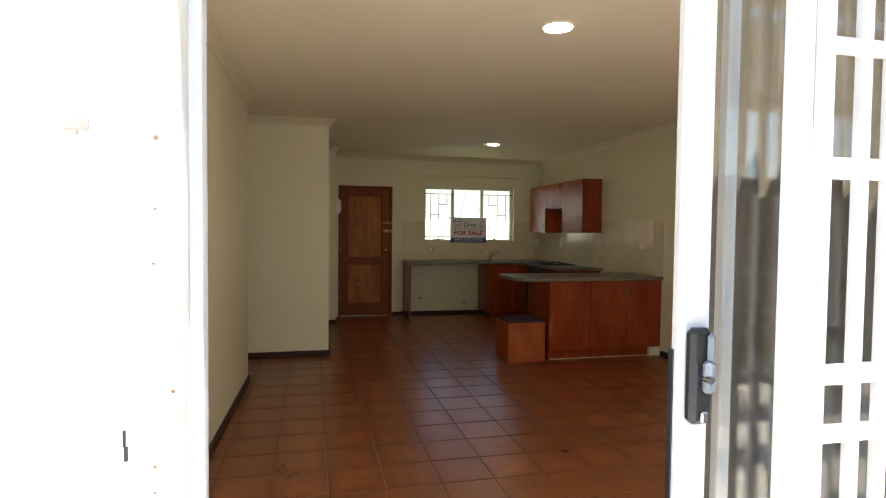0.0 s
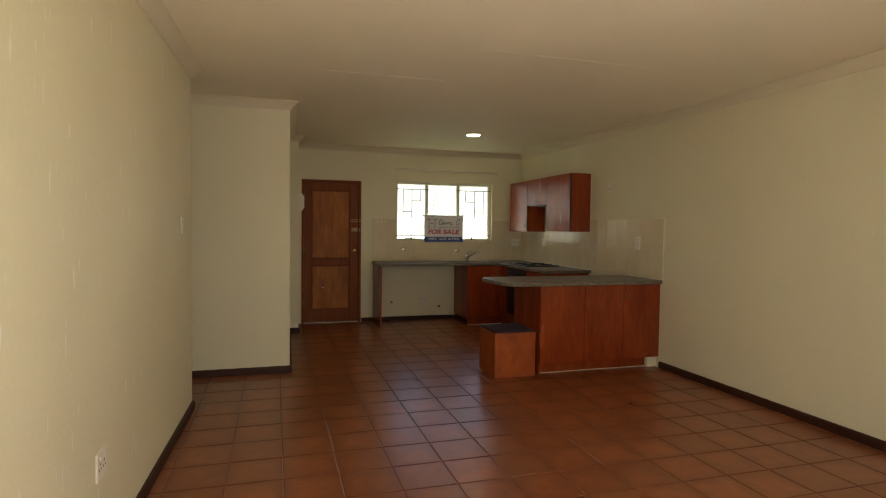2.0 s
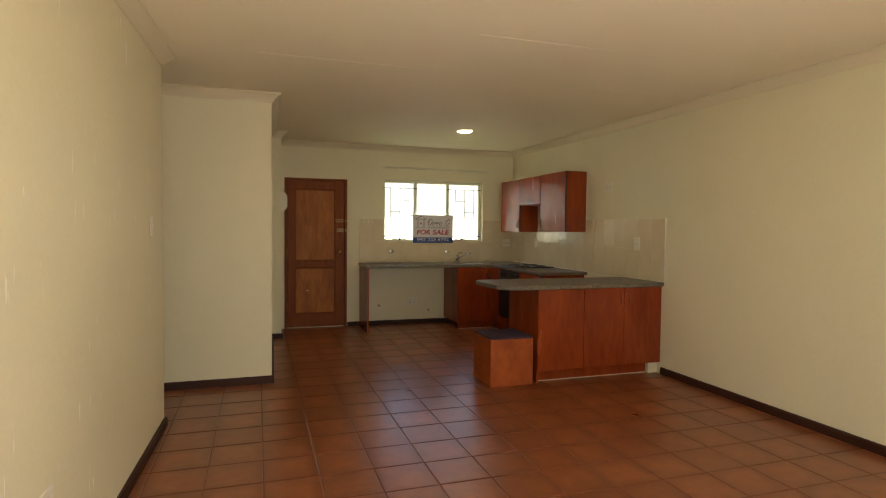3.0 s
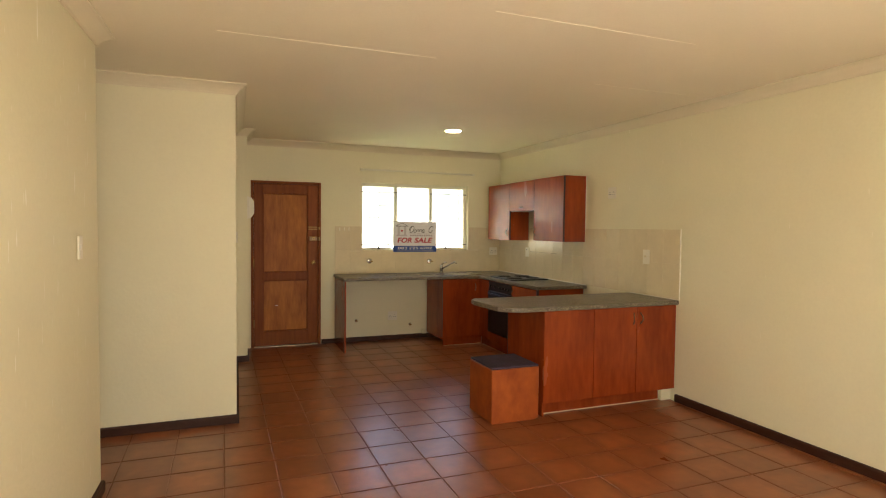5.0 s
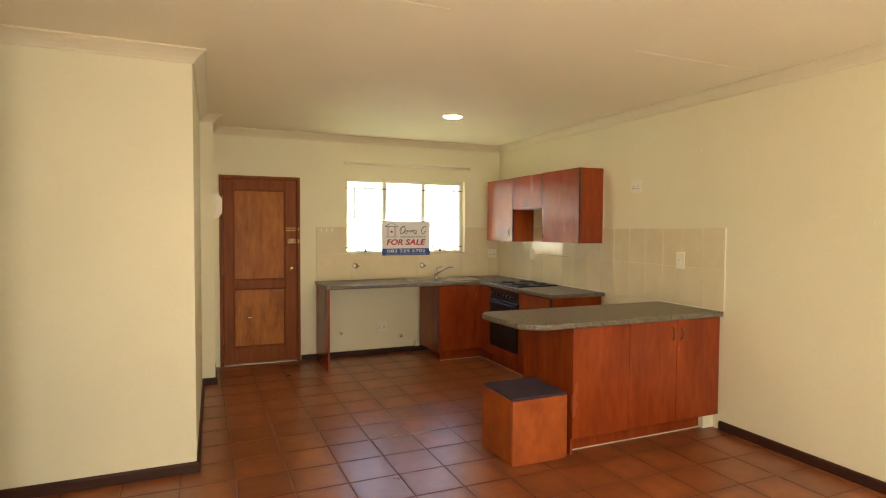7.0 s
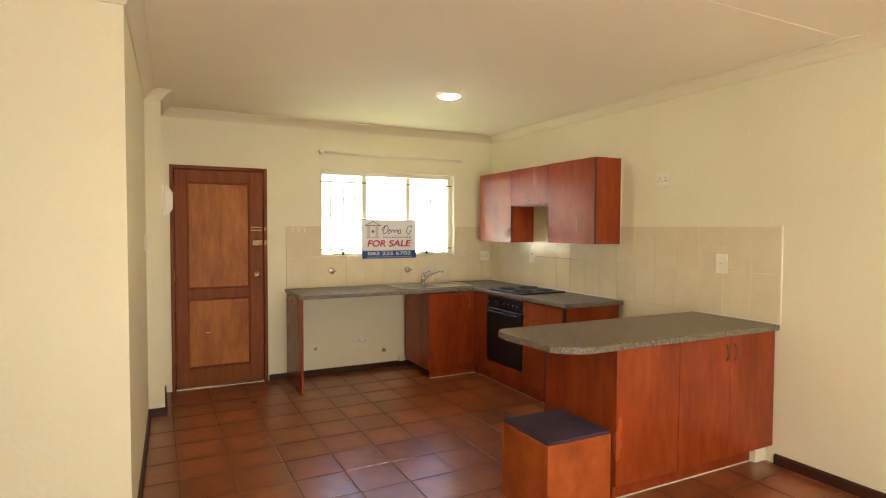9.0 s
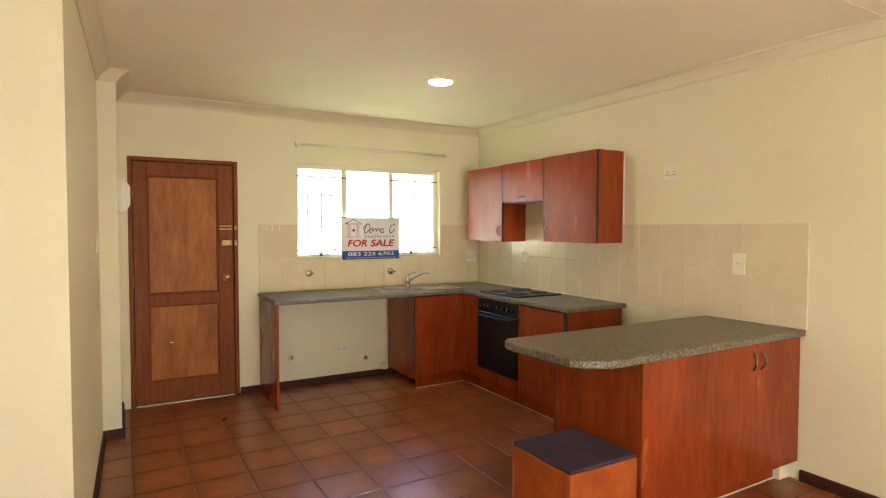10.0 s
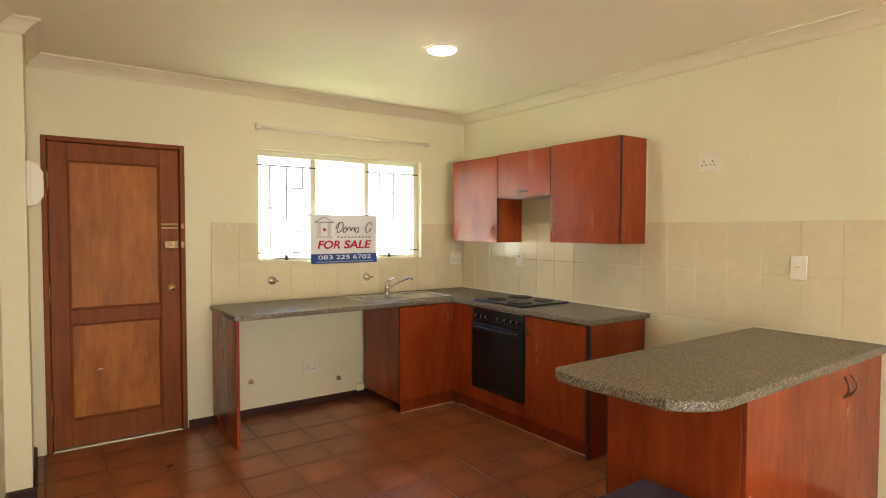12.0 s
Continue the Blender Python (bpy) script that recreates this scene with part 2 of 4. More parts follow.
def setting(name, bm, material, label, category="structure"):
    return tagged(part(name, bm, material), label, category, "", "structure")


def box(x0, x1, y0, y1, z0, z1, bevel=0.0, bm=None, seg=1):
    tmp = bmesh.new()
    vs = [tmp.verts.new((x, y, z)) for x in (x0, x1) for y in (y0, y1) for z in (z0, z1)]
    for f in ((0, 1, 3, 2), (4, 6, 7, 5), (0, 4, 5, 1), (2, 3, 7, 6), (0, 2, 6, 4), (1, 5, 7, 3)):
        tmp.faces.new([vs[i] for i in f])
    bmesh.ops.recalc_face_normals(tmp, faces=tmp.faces)
    if bevel:
        bmesh.ops.bevel(tmp, geom=list(tmp.edges), offset=bevel, segments=seg, affect="EDGES", profile=0.5)
    if bm is None:
        return tmp
    me = bpy.data.meshes.new("tmp")
    tmp.to_mesh(me)
    tmp.free()
    bm.from_mesh(me)
    bpy.data.meshes.remove(me)
    return bm


def boxes(*specs, bevel=0.0):
    bm = bmesh.new()
    for s in specs:
        box(*s, bevel=bevel, bm=bm)
    return bm


def cyl(p, q, r, r2=None, n=16, bm=None, cap=True):
    bm = bm or bmesh.new()
    p, q = Vector(p), Vector(q)
    d = q - p
    m = Matrix.Translation((p + q) / 2) @ d.to_track_quat("Z", "Y").to_matrix().to_4x4()
    bmesh.ops.create_cone(bm, cap_ends=cap, segments=n, radius1=r, radius2=r if r2 is None else r2, depth=d.length, matrix=m)
    return bm


def tube(points, r, n=8, bm=None):
    """A round rod along a line of points."""
    bm = bm or bmesh.new()
    pts = [Vector(p) for p in points]
    rings = []
    for i, p in enumerate(pts):
        d = (pts[min(i + 1, len(pts) - 1)] - pts[max(i - 1, 0)]).normalized()
        a = d.orthogonal().normalized() if not rings else (ref - d * ref.dot(d)).normalized()
        ref = a
        b = d.cross(a)
        rings.append([bm.verts.new(p + r * (math.cos(t) * a + math.sin(t) * b)) for t in (2 * math.pi * k / n for k in range(n))])
    for u, v in zip(rings, rings[1:]):
        for k in range(n):
            bm.faces.new((u[k], u[(k + 1) % n], v[(k + 1) % n], v[k]))
    bm.faces.new(rings[0][::-1])
    bm.faces.new(rings[-1])
    return bm


def prism(outline, z0, z1, bevel=0.0):
    """An upright slab with the given plan."""
    bm = bmesh.new()
    lo = [bm.verts.new((x, y, z0)) for x, y in outline]
    hi = [bm.verts.new((x, y, z1)) for x, y in outline]
    n = len(outline)
    bm.faces.new(lo[::-1])
    bm.faces.new(hi)
    for i in range(n):
        bm.faces.new((lo[i], lo[(i + 1) % n], hi[(i + 1) % n], hi[i]))
    bmesh.ops.recalc_face_normals(bm, faces=bm.faces)
    if bevel:
        es = [e for e in bm.edges if abs(e.verts[0].co.z - e.verts[1].co.z) < 1e-6]
        bmesh.ops.bevel(bm, geom=es, offset=bevel, segments=3, affect="EDGES", profile=0.5)
    return bm


def moulding(path, profile):
    """Sweeps a profile of (distance from wall, z) along a wall line; the room lies to the right of the line. Corners are mitred."""
    bm = bmesh.new()
    pts = [Vector(p) for p in path]
    def right(a, b):
        d = (b - a).normalized()
        return Vector((d.y, -d.x))
    rows = []
    for i, p in enumerate(pts):
        ns = []
        if i > 0:
            ns.append(right(pts[i - 1], p))
        if i < len(pts) - 1:
            ns.append(right(p, pts[i + 1]))
        n = ns[0] if len(ns) == 1 else (ns[0] + ns[1]) / (1 + ns[0].dot(ns[1]))
        rows.append([bm.verts.new((p.x + n.x * o, p.y + n.y * o, z)) for o, z in profile])
    k = len(profile)
    for u, v in zip(rows, rows[1:]):
        for i in range(k):
            bm.faces.new((u[i], u[(i + 1) % k], v[(i + 1) % k], v[i]))
    bm.faces.new(rows[0])
    bm.faces.new(rows[-1][::-1])
    return bm


# ---- the plan ----
XL, XR, YB, YF, H = -0.52, 3.84, 8.94, 0.90, 2.56   # left, right, back, inner front, ceiling
PASS0, STUB, STUBX = 5.27, 6.215, 0.218              # passage opening, face and edge of the projecting wall
PILY, PILX = 8.25, 0.378
XLF = -0.66                                          # the long wall runs slightly out towards the front
YO = 0.64                                            # outer face of the front wall

setting("floor", box(-2.8, XR + 0.2, YF - 0.2, YB + 0.2, -0.2, -0.0035), M_GROUT, "brown grout bed under terracotta floor tiles", "floor")
setting("wall_left", prism([(XLF - 0.12, YF), (XLF, YF), (XL, PASS0), (XL - 0.12, PASS0)], -0.1, H), M_WALL_RUNS, "cream painted plaster wall with pale paint runs", "wall")
setting("wall_passage_south", box(-2.8, XL - 0.12, PASS0 - 0.12, PASS0, -0.1, H), M_WALL, "cream painted passage wall", "wall")
setting("wall_passage_end", box(-2.8, -2.6, PASS0, STUB, -0.1, H), M_WALL, "cream painted wall closing the passage", "wall")
setting("wall_stub", prism([(-2.8, STUB), (STUBX, STUB), (0.262, PILY), (PILX, PILY), (PILX, YB), (-2.8, YB)], -0.1, H), M_WALL,
        "cream painted projecting wall with a small step beside the door", "wall")
setting("wall_outer_west", box(-2.92, -2.8, YF, YB + 0.22, -0.1, H), M_OUT, "white plastered outer side wall", "wall")
setting("wall_right", box(XR, XR + 0.2, YF, YB, -0.1, H), M_WALL_SCUFF, "long cream painted plaster wall", "wall")
DX0, DX1, DZ = 0.445, 1.292, 2.06
WX0, WX1, WZ0, WZ1 = 1.816, 3.342, 1.178, 2.086
setting("wall_back", boxes((-2.8, DX0, YB, YB + 0.22, -0.1, H), (DX0, DX1, YB, YB + 0.22, DZ, H), (DX1, WX0, YB, YB + 0.22, -0.1, H),
                           (WX0, WX1, YB, YB + 0.22, -0.1, WZ0), (WX0, WX1, YB, YB + 0.22, WZ1, H), (WX1, XR + 0.2, YB, YB + 0.22, -0.1, H)),
        M_WALL, "cream painted back wall with door and window openings", "wall")
OX0, OX1, OZ = -0.14, 2.35, 2.12
setting("wall_front", boxes((-3.6, -0.195, YO, YF, -0.1, 2.9), (-0.188, OX0, YO, YF, -0.1, 2.9), (-0.195, -0.188, YO + 0.006, YF, -0.1, 2.9), (OX0, -0.110, YO, 0.658, -0.1, OZ),
                            (OX0, OX1, YO, YF, OZ, 2.9), (OX1, XR + 0.2, YO, YF, -0.1, 2.9)), M_OUT,
        "sunlit white plastered outer wall with nail holes", "wall")
ceil = boxes((-2.8, XR + 0.2, YF, YB + 0.2, H, H + 0.12), (0.10, 1.36, 4.988, 5.002, H - 0.0022, H + 0.01), (1.36, 2.62, 4.163, 4.177, H - 0.0022, H + 0.01),
             (2.62, XR, 5.118, 5.132, H - 0.0022, H + 0.01), (2.62, XR, 2.3, 2.32, H - 0.0022, H + 0.01))
setting("ceiling", ceil, M_CEIL, "matt cream ceiling boards with thin joint strips", "ceiling")
WALLS = [(XLF, YF), (XL, PASS0), (-2.6, PASS0), (-2.6, STUB), (STUBX, STUB), (0.262, PILY), (PILX, PILY), (PILX, YB), (XR, YB), (XR, YF)]
COVE = [(0.0, H - 0.078), (0.010, H - 0.078), (0.014, H - 0.066), (0.030, H - 0.046), (0.052, H - 0.026), (0.068, H - 0.014), (0.080, H - 0.010), (0.080, H), (0.0, H)]
setting("cornice", moulding(WALLS, COVE), M_CORNICE, "cream coved cornice between walls and ceiling", "cornice")
SK = [(0.0, 0.0), (0.018, 0.0), (0.018, 0.052), (0.012, 0.063), (0.0, 0.065)]
setting("baseboard", moulding(WALLS[:7] + [(PILX, YB)], SK), M_SKIRT, "dark brown wooden skirting board", "skirting board")
setting("baseboard", moulding([(1.30, YB), (3.1, YB)], [(o, z * 0.88) for o, z in SK]), M_SKIRT, "dark brown wooden skirting under the worktop", "skirting board")
setting("baseboard", moulding([(XR, 5.50), (XR, YF)], SK), M_SKIRT, "dark brown wooden skirting on the long wall", "skirting board")


# ---- entrance: sliding door and gate ----
def sliding_door():
    d = tagged(new("door_1"), "white aluminium sliding door standing open", "sliding door", "", "structure")
    d.location = (0.65, 0.83, 0)
    part("left_jamb", boxes((OX0, -0.122, 0.66, 0.893, 0, OZ), (-0.122, -0.112, 0.66, 0.70, 0, OZ), (-0.122, -0.105, 0.75, 0.775, 0, OZ), bevel=0.002), M_ALU, d)
    part("head_track", boxes((OX0, OX1, 0.70, 0.86, OZ - 0.05, OZ), bevel=0.002), M_ALU, d)
    part("floor_track", boxes((OX0, OX1, 0.70, 0.88, -0.006, 0.012), (OX0, OX1, 0.745, 0.752, 0.012, 0.022), (OX0, OX1, 0.825, 0.832, 0.012, 0.022), bevel=0.001), M_ALU, d)
    part("right_jamb", boxes((OX1 - 0.03, OX1, 0.70, 0.86, 0, OZ), bevel=0.002), M_ALU, d)
    part("leaf_stile", boxes((0.657, 0.708, 0.815, 0.850, 0.015, OZ - 0.03), (0.651, 0.659, 0.823, 0.842, 0.015, OZ - 0.03), (0.705, 0.714, 0.822, 0.829, 0.015, OZ - 0.03), bevel=0.003), M_ALU, d)
    part("inner_stile", boxes((0.765, 0.790, 0.856, 0.880, 0.015, OZ - 0.03), bevel=0.003), M_ALU, d)
    part("leaf_stile", boxes((1.52, 1.58, 0.815, 0.850, 0.015, OZ - 0.03), bevel=0.003), M_ALU, d)
    part("bottom_rail", boxes((0.705, 1.52, 0.817, 0.848, 0.020, 0.10), bevel=0.003), M_ALU, d)
    part("top_rail", boxes((0.705, 1.52, 0.817, 0.848, OZ - 0.10, OZ - 0.04), bevel=0.003), M_ALU, d)
    g = part("pane", boxes((0.705, 1.52, 0.830, 0.835, 0.10, OZ - 0.10)), M_GLASS, d, "clear glass pane")
    g.visible_shadow = False
    g1 = part("pane", boxes((0.790, 1.58, 0.866, 0.871, 0.02, OZ - 0.05)), M_GLASS, d, "clear glass pane")
    g1.visible_shadow = False
    g2 = part("pane", boxes((1.58, OX1 - 0.03, 0.830, 0.835, 0.02, OZ - 0.05)), M_GLASS, d, "clear glass pane")
    g2.visible_shadow = False
    h = part("handle", boxes((0.656, 0.698, 0.788, 0.815, 1.078, 1.243), bevel=0.009), M_LOCK, d, "dark grey moulded plastic lock handle")
    part("pull", boxes((0.672, 0.694, 0.772, 0.790, 1.135, 1.190), (0.680, 0.694, 0.776, 0.790, 1.185, 1.236), bevel=0.006), M_PULL, h, "curved finger pull with a blue-grey sheen in its colour")
    part("recess", boxes((0.662, 0.676, 0.7865, 0.789, 1.185, 1.232), (0.664, 0.690, 0.7865, 0.789, 1.105, 1.135), bevel=0.001), M_HOLE, h, "black finger recess")
    part("latch_button", boxes((0.670, 0.684, 0.780, 0.790, 1.084, 1.104), bevel=0.003), M_STEEL, h, "small steel latch plate")
    part("key_barrel", cyl((0.677, 0.790, 1.160), (0.677, 0.768, 1.160), 0.007, n=12), M_STEEL, h, "steel key barrel")
    part("catch", boxes((0.6485, 0.6515, 0.832, 0.846, 0.90, 1.20), bevel=0.001), M_LOCK, d, "dark metal catch on the inner edge")


sliding_door()


def wall_marks():
    for x, z, r in ((-0.1325, 1.503, 0.0035), (-0.1335, 1.426, 0.002), (-0.1355, 1.366, 0.002), (-0.1165, 1.2245, 0.003), (-0.1355, 1.141, 0.0025), (-0.136, 1.112, 0.002)):
        n = thing("nail_hole", (x, YO, z), "small rusty nail hole in the white plaster", "nail hole", "nail holes in the outer wall")
        part("plug", cyl((x, YO + 0.002, z), (x, YO - 0.0015, z), r, r * 0.7, 9), M_DIRT, n)
    c = thing("plaster_chip", (-0.2, YO, 1.50), "grey chip in the white plaster", "plaster chip")
    part("patch", boxes((-0.220, -0.197, YO - 0.002, YO + 0.002, 1.508, 1.519), (-0.220, -0.208, YO - 0.0019, YO + 0.002, 1.502, 1.508)), M_ROOF, c)
    d = thing("plaster_chip", (-0.18, YO, 1.18), "dark crack chipped into the plaster", "plaster chip")
    part("patch", boxes((-0.1675, -0.1645, YO - 0.002, YO + 0.002, 1.166, 1.184), (-0.1665, -0.1625, YO - 0.0019, YO + 0.002, 1.150, 1.166)), M_LOCK, d)


wall_marks()


def gate():
    g = thing("security_gate", (0.75, 0.674, 0), "white steel security gate slid open beside the doorway", "gate")
    part("post", boxes((0.722, 0.752, 0.660, 0.690, 0.02, 2.1), bevel=0.003), M_GATE, g)
    part("post", boxes((0.757, 0.792, 0.662, 0.688, 0.02, 2.1), bevel=0.003), M_GATE, g)
    x = 0.847
    while x < 1.5:
        part("bar", boxes((x, x + 0.018, 0.666, 0.684, 0.03, 2.09), bevel=0.002), M_GATE, g)
        x += 0.054
    for z, t in ((0.08, 0.03), (0.55, 0.03), (0.64, 0.03), (1.095, 0.026), (1.188, 0.030), (1.505, 0.032), (1.69, 0.024), (2.06, 0.03)):
        part("rail", boxes((0.792, 1.52, 0.668, 0.682, z - t / 2, z + t / 2), bevel=0.002), M_GATE, g)


gate()


def curtain():
    bm = bmesh.new()
    pts = []
    for i in range(161):
        u = i / 160
        pts.append((0.80 + 0.85 * u, 0.985 + 0.014 * math.sin(u * 74) + 0.008 * math.sin(u * 23 + 1)))
    lo = [bm.verts.new((x, y, 0.03)) for x, y in pts]
    hi = [bm.verts.new((x, 0.985 + (y - 0.985) * 0.7, 2.2)) for x, y in pts]
    for i in range(160):
        bm.faces.new((lo[i], lo[i + 1], hi[i + 1], hi[i]))
    bmesh.ops.solidify(bm, geom=list(bm.faces), thickness=0.002)
    c = thing("curtain", (1.2, 0.985, 0.03), "tan pleated curtain drawn aside behind the glass door", "curtain")
    part("cloth", bm, M_CURTAIN, c, smooth=True)
    part("rod", cyl((0.5, 0.985, 2.215), (2.5, 0.985, 2.215), 0.012), M_ALU, c)
    for x in (0.52, 2.48):
        part("bracket", boxes((x - 0.012, x + 0.012, YF, 0.995, 2.20, 2.23), bevel=0.002), M_ALU, c)


curtain()


# ---- outside ----
setting("ground", box(-60, 60, -60, 70, -0.5, -0.22), M_PAVE, "bare sandy ground around the house", "ground")
setting("pavement", box(-4, 6, -3.4, YO, -0.25, -0.03), M_PATIO, "light concrete patio in front of the door", "patio")
setting("eave", boxes((-3.6, XR + 0.2, 0.46, YF + 0.3, 2.44, 2.50), (-3.6, XR + 0.2, 0.42, 0.46, 2.42, 2.58)), M_OUT, "white eave above the sliding door", "eave")
setting("roof", box(-3.2, XR + 0.4, 0.9, YB + 0.3, 2.92, 3.05), M_ROOF, "grey sheet roof of the house", "roof")


def patio_cover():
    p = thing("pergola", (3.2, -1.8, 0), "brown timber pergola over the patio", "pergola")
    for y in (-2.9, -2.2, -1.5, -0.8):
        part("beam", box(2.0, 5.6, y, y + 0.28, 2.55, 2.70, 0.004), M_TIMBER, p)
    for x, y in ((2.05, -2.85), (5.45, -2.85), (5.45, -0.75)):
        part("post", box(x, x + 0.1, y, y + 0.1, -0.03, 2.55, 0.004), M_TIMBER, p)


patio_cover()


def fence():
    f = thing("fence", (2, -3.3, -0.03), "brown timber boundary fence with white rails", "fence")
    for i in range(44):
        part("slat", box(-2.8 + i * 0.2, -2.62 + i * 0.2, -3.34, -3.31, -0.03, 1.95 + 0.02 * (i % 3), 0.003), M_TIMBER, f)
    for i in range(18):
        part("slat", box(5.86, 5.89, -3.3 + i * 0.2, -3.12 + i * 0.2, -0.03, 1.95, 0.003), M_TIMBER, f)
    for z in (0.55, 0.95):
        part("rail", box(-2.8, 5.8, -3.31, -3.26, z, z + 0.05, 0.004), M_GATE, f, "white painted rail")
        part("rail", box(5.80, 5.86, -3.26, 0.3, z, z + 0.05, 0.004), M_GATE, f, "white painted rail")


fence()


def shrub(x, y, z, r, n, seed):
    rg = random.Random(seed)
    s = thing("shrub", (x, y, z), "small green leafy garden shrub", "shrub")
    stems = bmesh.new()
    leaves = bmesh.new()
    for k in range(9):
        a = rg.uniform(0, 6.28)
        tip = Vector((x + r * 0.7 * math.cos(a), y + r * 0.7 * math.sin(a), z + r * rg.uniform(1.0, 1.9)))
        tube([(x, y, z), (Vector((x, y, z)) + tip) / 2 + Vector((0, 0, 0.05)), tip], 0.006, 5, stems)
        for j in range(n // 9):
            t = rg.uniform(0.25, 1.05)
            p = Vector((x, y, z)).lerp(tip, t) + Vector([rg.gauss(0, r * 0.2) for _ in range(3)])
            d = Vector([rg.gauss(0, 1) for _ in range(3)]).normalized() * rg.uniform(0.025, 0.05)
            w = d.orthogonal().normalized() * 0.014
            leaves.faces.new([leaves.verts.new(q) for q in (p - d, p + w, p + d, p - w)])
    part("stem", stems, M_TIMBER, s)
    part("foliage", leaves, M_LEAF, s)


shrub(3.6, -2.7, -0.03, 0.42, 620, 3)
shrub(4.6, -2.4, -0.03, 0.35, 480, 4)


def neighbour():
    h = thing("neighbour_house", (2.5, 15, -0.22), "tan plastered neighbouring house across the yard", "house")
    part("wall", box(-8, 14, 14.6, 15.0, -0.22, 2.9), M_NEIGH, h)
    part("plinth", box(-8, 14, 14.56, 14.6, -0.22, 0.95), M_PAVE, h, "brown plinth")
    # unseen roof overhang, added to shade the top of this wall
    part("shading_overhang", box(-8, 14, 14.25, 14.6, 2.86, 2.94), M_ROOF, h)
    part("roof", box(-8.3, 14.3, 14.6, 19, 2.94, 3.05), M_ROOF, h)
    for x in (3.34, 3.82):
        part("stay", cyl((x, 14.35, -0.22), (x + 0.80, 14.35, 2.88), 0.013), M_ROOF, h, "slanting grey veranda stay")
    setting("yard_lawn", box(-8, 14, 9.3, 12.4, -0.22, -0.19), M_LAWN, "sunlit green lawn behind the house", "lawn")
    # unseen pale sheet, added to bounce sunlight through the kitchen window
    setting("yard_bounce_sheet", box(-8, 14, 12.4, 14.55, -0.22, -0.185), M_OUT, "pale unseen ground sheet behind the lawn, bouncing sunlight", "paving")


neighbour()


# ---- back window ----
def window():
    w = tagged(new("window_1"), "cream steel window of three panes with burglar bars", "window", "", "structure")
    w.location = (2.55, 9.05, WZ0)
    y0, y1 = YB + 0.055, YB + 0.095
    a, b = WX0, WX1 - 0.005
    part("window_frame", boxes((a, a + 0.03, y0, y1, WZ0 + 0.02, WZ1), (b - 0.045, b, y0, y1, WZ0 + 0.02, WZ1), (a + 0.03, b - 0.045, y0, y1, WZ1 - 0.045, WZ1),
                                    (a + 0.03, b - 0.045, y0, y1, WZ0 + 0.02, WZ0 + 0.05), bevel=0.004), M_WINF, w)
    for x in (2.275, 2.775):
        part("mullion", boxes((x, x + 0.045, y0 - 0.006, y1 + 0.004, WZ0 + 0.05, WZ1 - 0.045), bevel=0.004), M_WINF, w)
    for x0, x1 in ((a + 0.03, 2.275), (2.32, 2.775), (2.82, b - 0.045)):
        g = part("pane", boxes((x0, x1, y0 + 0.018, y0 + 0.022, WZ0 + 0.05, WZ1 - 0.045)), M_GLASS, w, "clear glass pane")
        g.visible_shadow = False
    part("window_sill", boxes((WX0, WX1, YB - 0.004, y1, WZ0, WZ0 + 0.02), bevel=0.003), M_WTILE, w)
    for x in (2.06, 3.02):
        part("window_stay", boxes((x - 0.11, x + 0.09, y0 - 0.022, y0 - 0.012, WZ0 + 0.045, WZ0 + 0.055), (x - 0.012, x + 0.012, y0 - 0.03, y0, WZ0 + 0.035, WZ0 + 0.075), bevel=0.003), M_BARS, w, "dark metal window stay")
    yb = YB + 0.022
    for x0, x1, f in ((a, 2.300, 0), (2.795, b - 0.02, 1)):
        ww = x1 - x0
        def bar(u0, v0, u1, v1):
            if f:
                u0, u1 = 1 - u0, 1 - u1
            part("burglar_bar", tube([(x0 + ww * u0, yb, 1.24 + 0.78 * v0), (x0 + ww * u1, yb, 1.24 + 0.78 * v1)], 0.0055, 6), M_BARS, w, "thin dark steel bar")
        bar(0, 0.04, 1, 0.04)
        bar(0, 0.93, 1.04, 0.93)
        bar(0.22, 0.04, 0.22, 0.93)
        bar(0.50, 0.26, 0.50, 0.93)
        bar(0.78, 0.71, 0.78, 0.93)
        bar(0.78, 0.04, 0.78, 0.26)
        bar(0.50, 0.71, 0.78, 0.71)
        bar(0.22, 0.50, 0.50, 0.50)
        bar(0.50, 0.26, 0.78, 0.26)


window()


def word(body, x, z, width, height, material, parent, y, shear=0.0, bold=0.0, name="lettering"):
    """Flat lettering on the banner, fitted to a width and height."""
    cu = bpy.data.curves.new(name, "FONT")
    cu.body, cu.size, cu.shear, cu.offset = body, 0.1, shear, bold
    ob = bpy.data.objects.new(name, cu)
    scene.collection.objects.link(ob)
    bpy.context.view_layer.update()
    me = bpy.data.meshes.new_from_object(ob.evaluated_get(bpy.context.evaluated_depsgraph_get()))
    bpy.data.objects.remove(ob)
    bm = bmesh.new()
    bm.from_mesh(me)
    bpy.data.meshes.remove(me)
    xs, ys = [v.co.x for v in bm.verts], [v.co.y for v in bm.verts]
    kx, ky = width / (max(xs) - min(xs)), height / (max(ys) - min(ys))
    mx, my = min(xs), min(ys)
    for v in bm.verts:
        v.co = Vector((x + (v.co.x - mx) * kx, y, z + (v.co.y - my) * ky))
    return part(name, bm, material, parent)


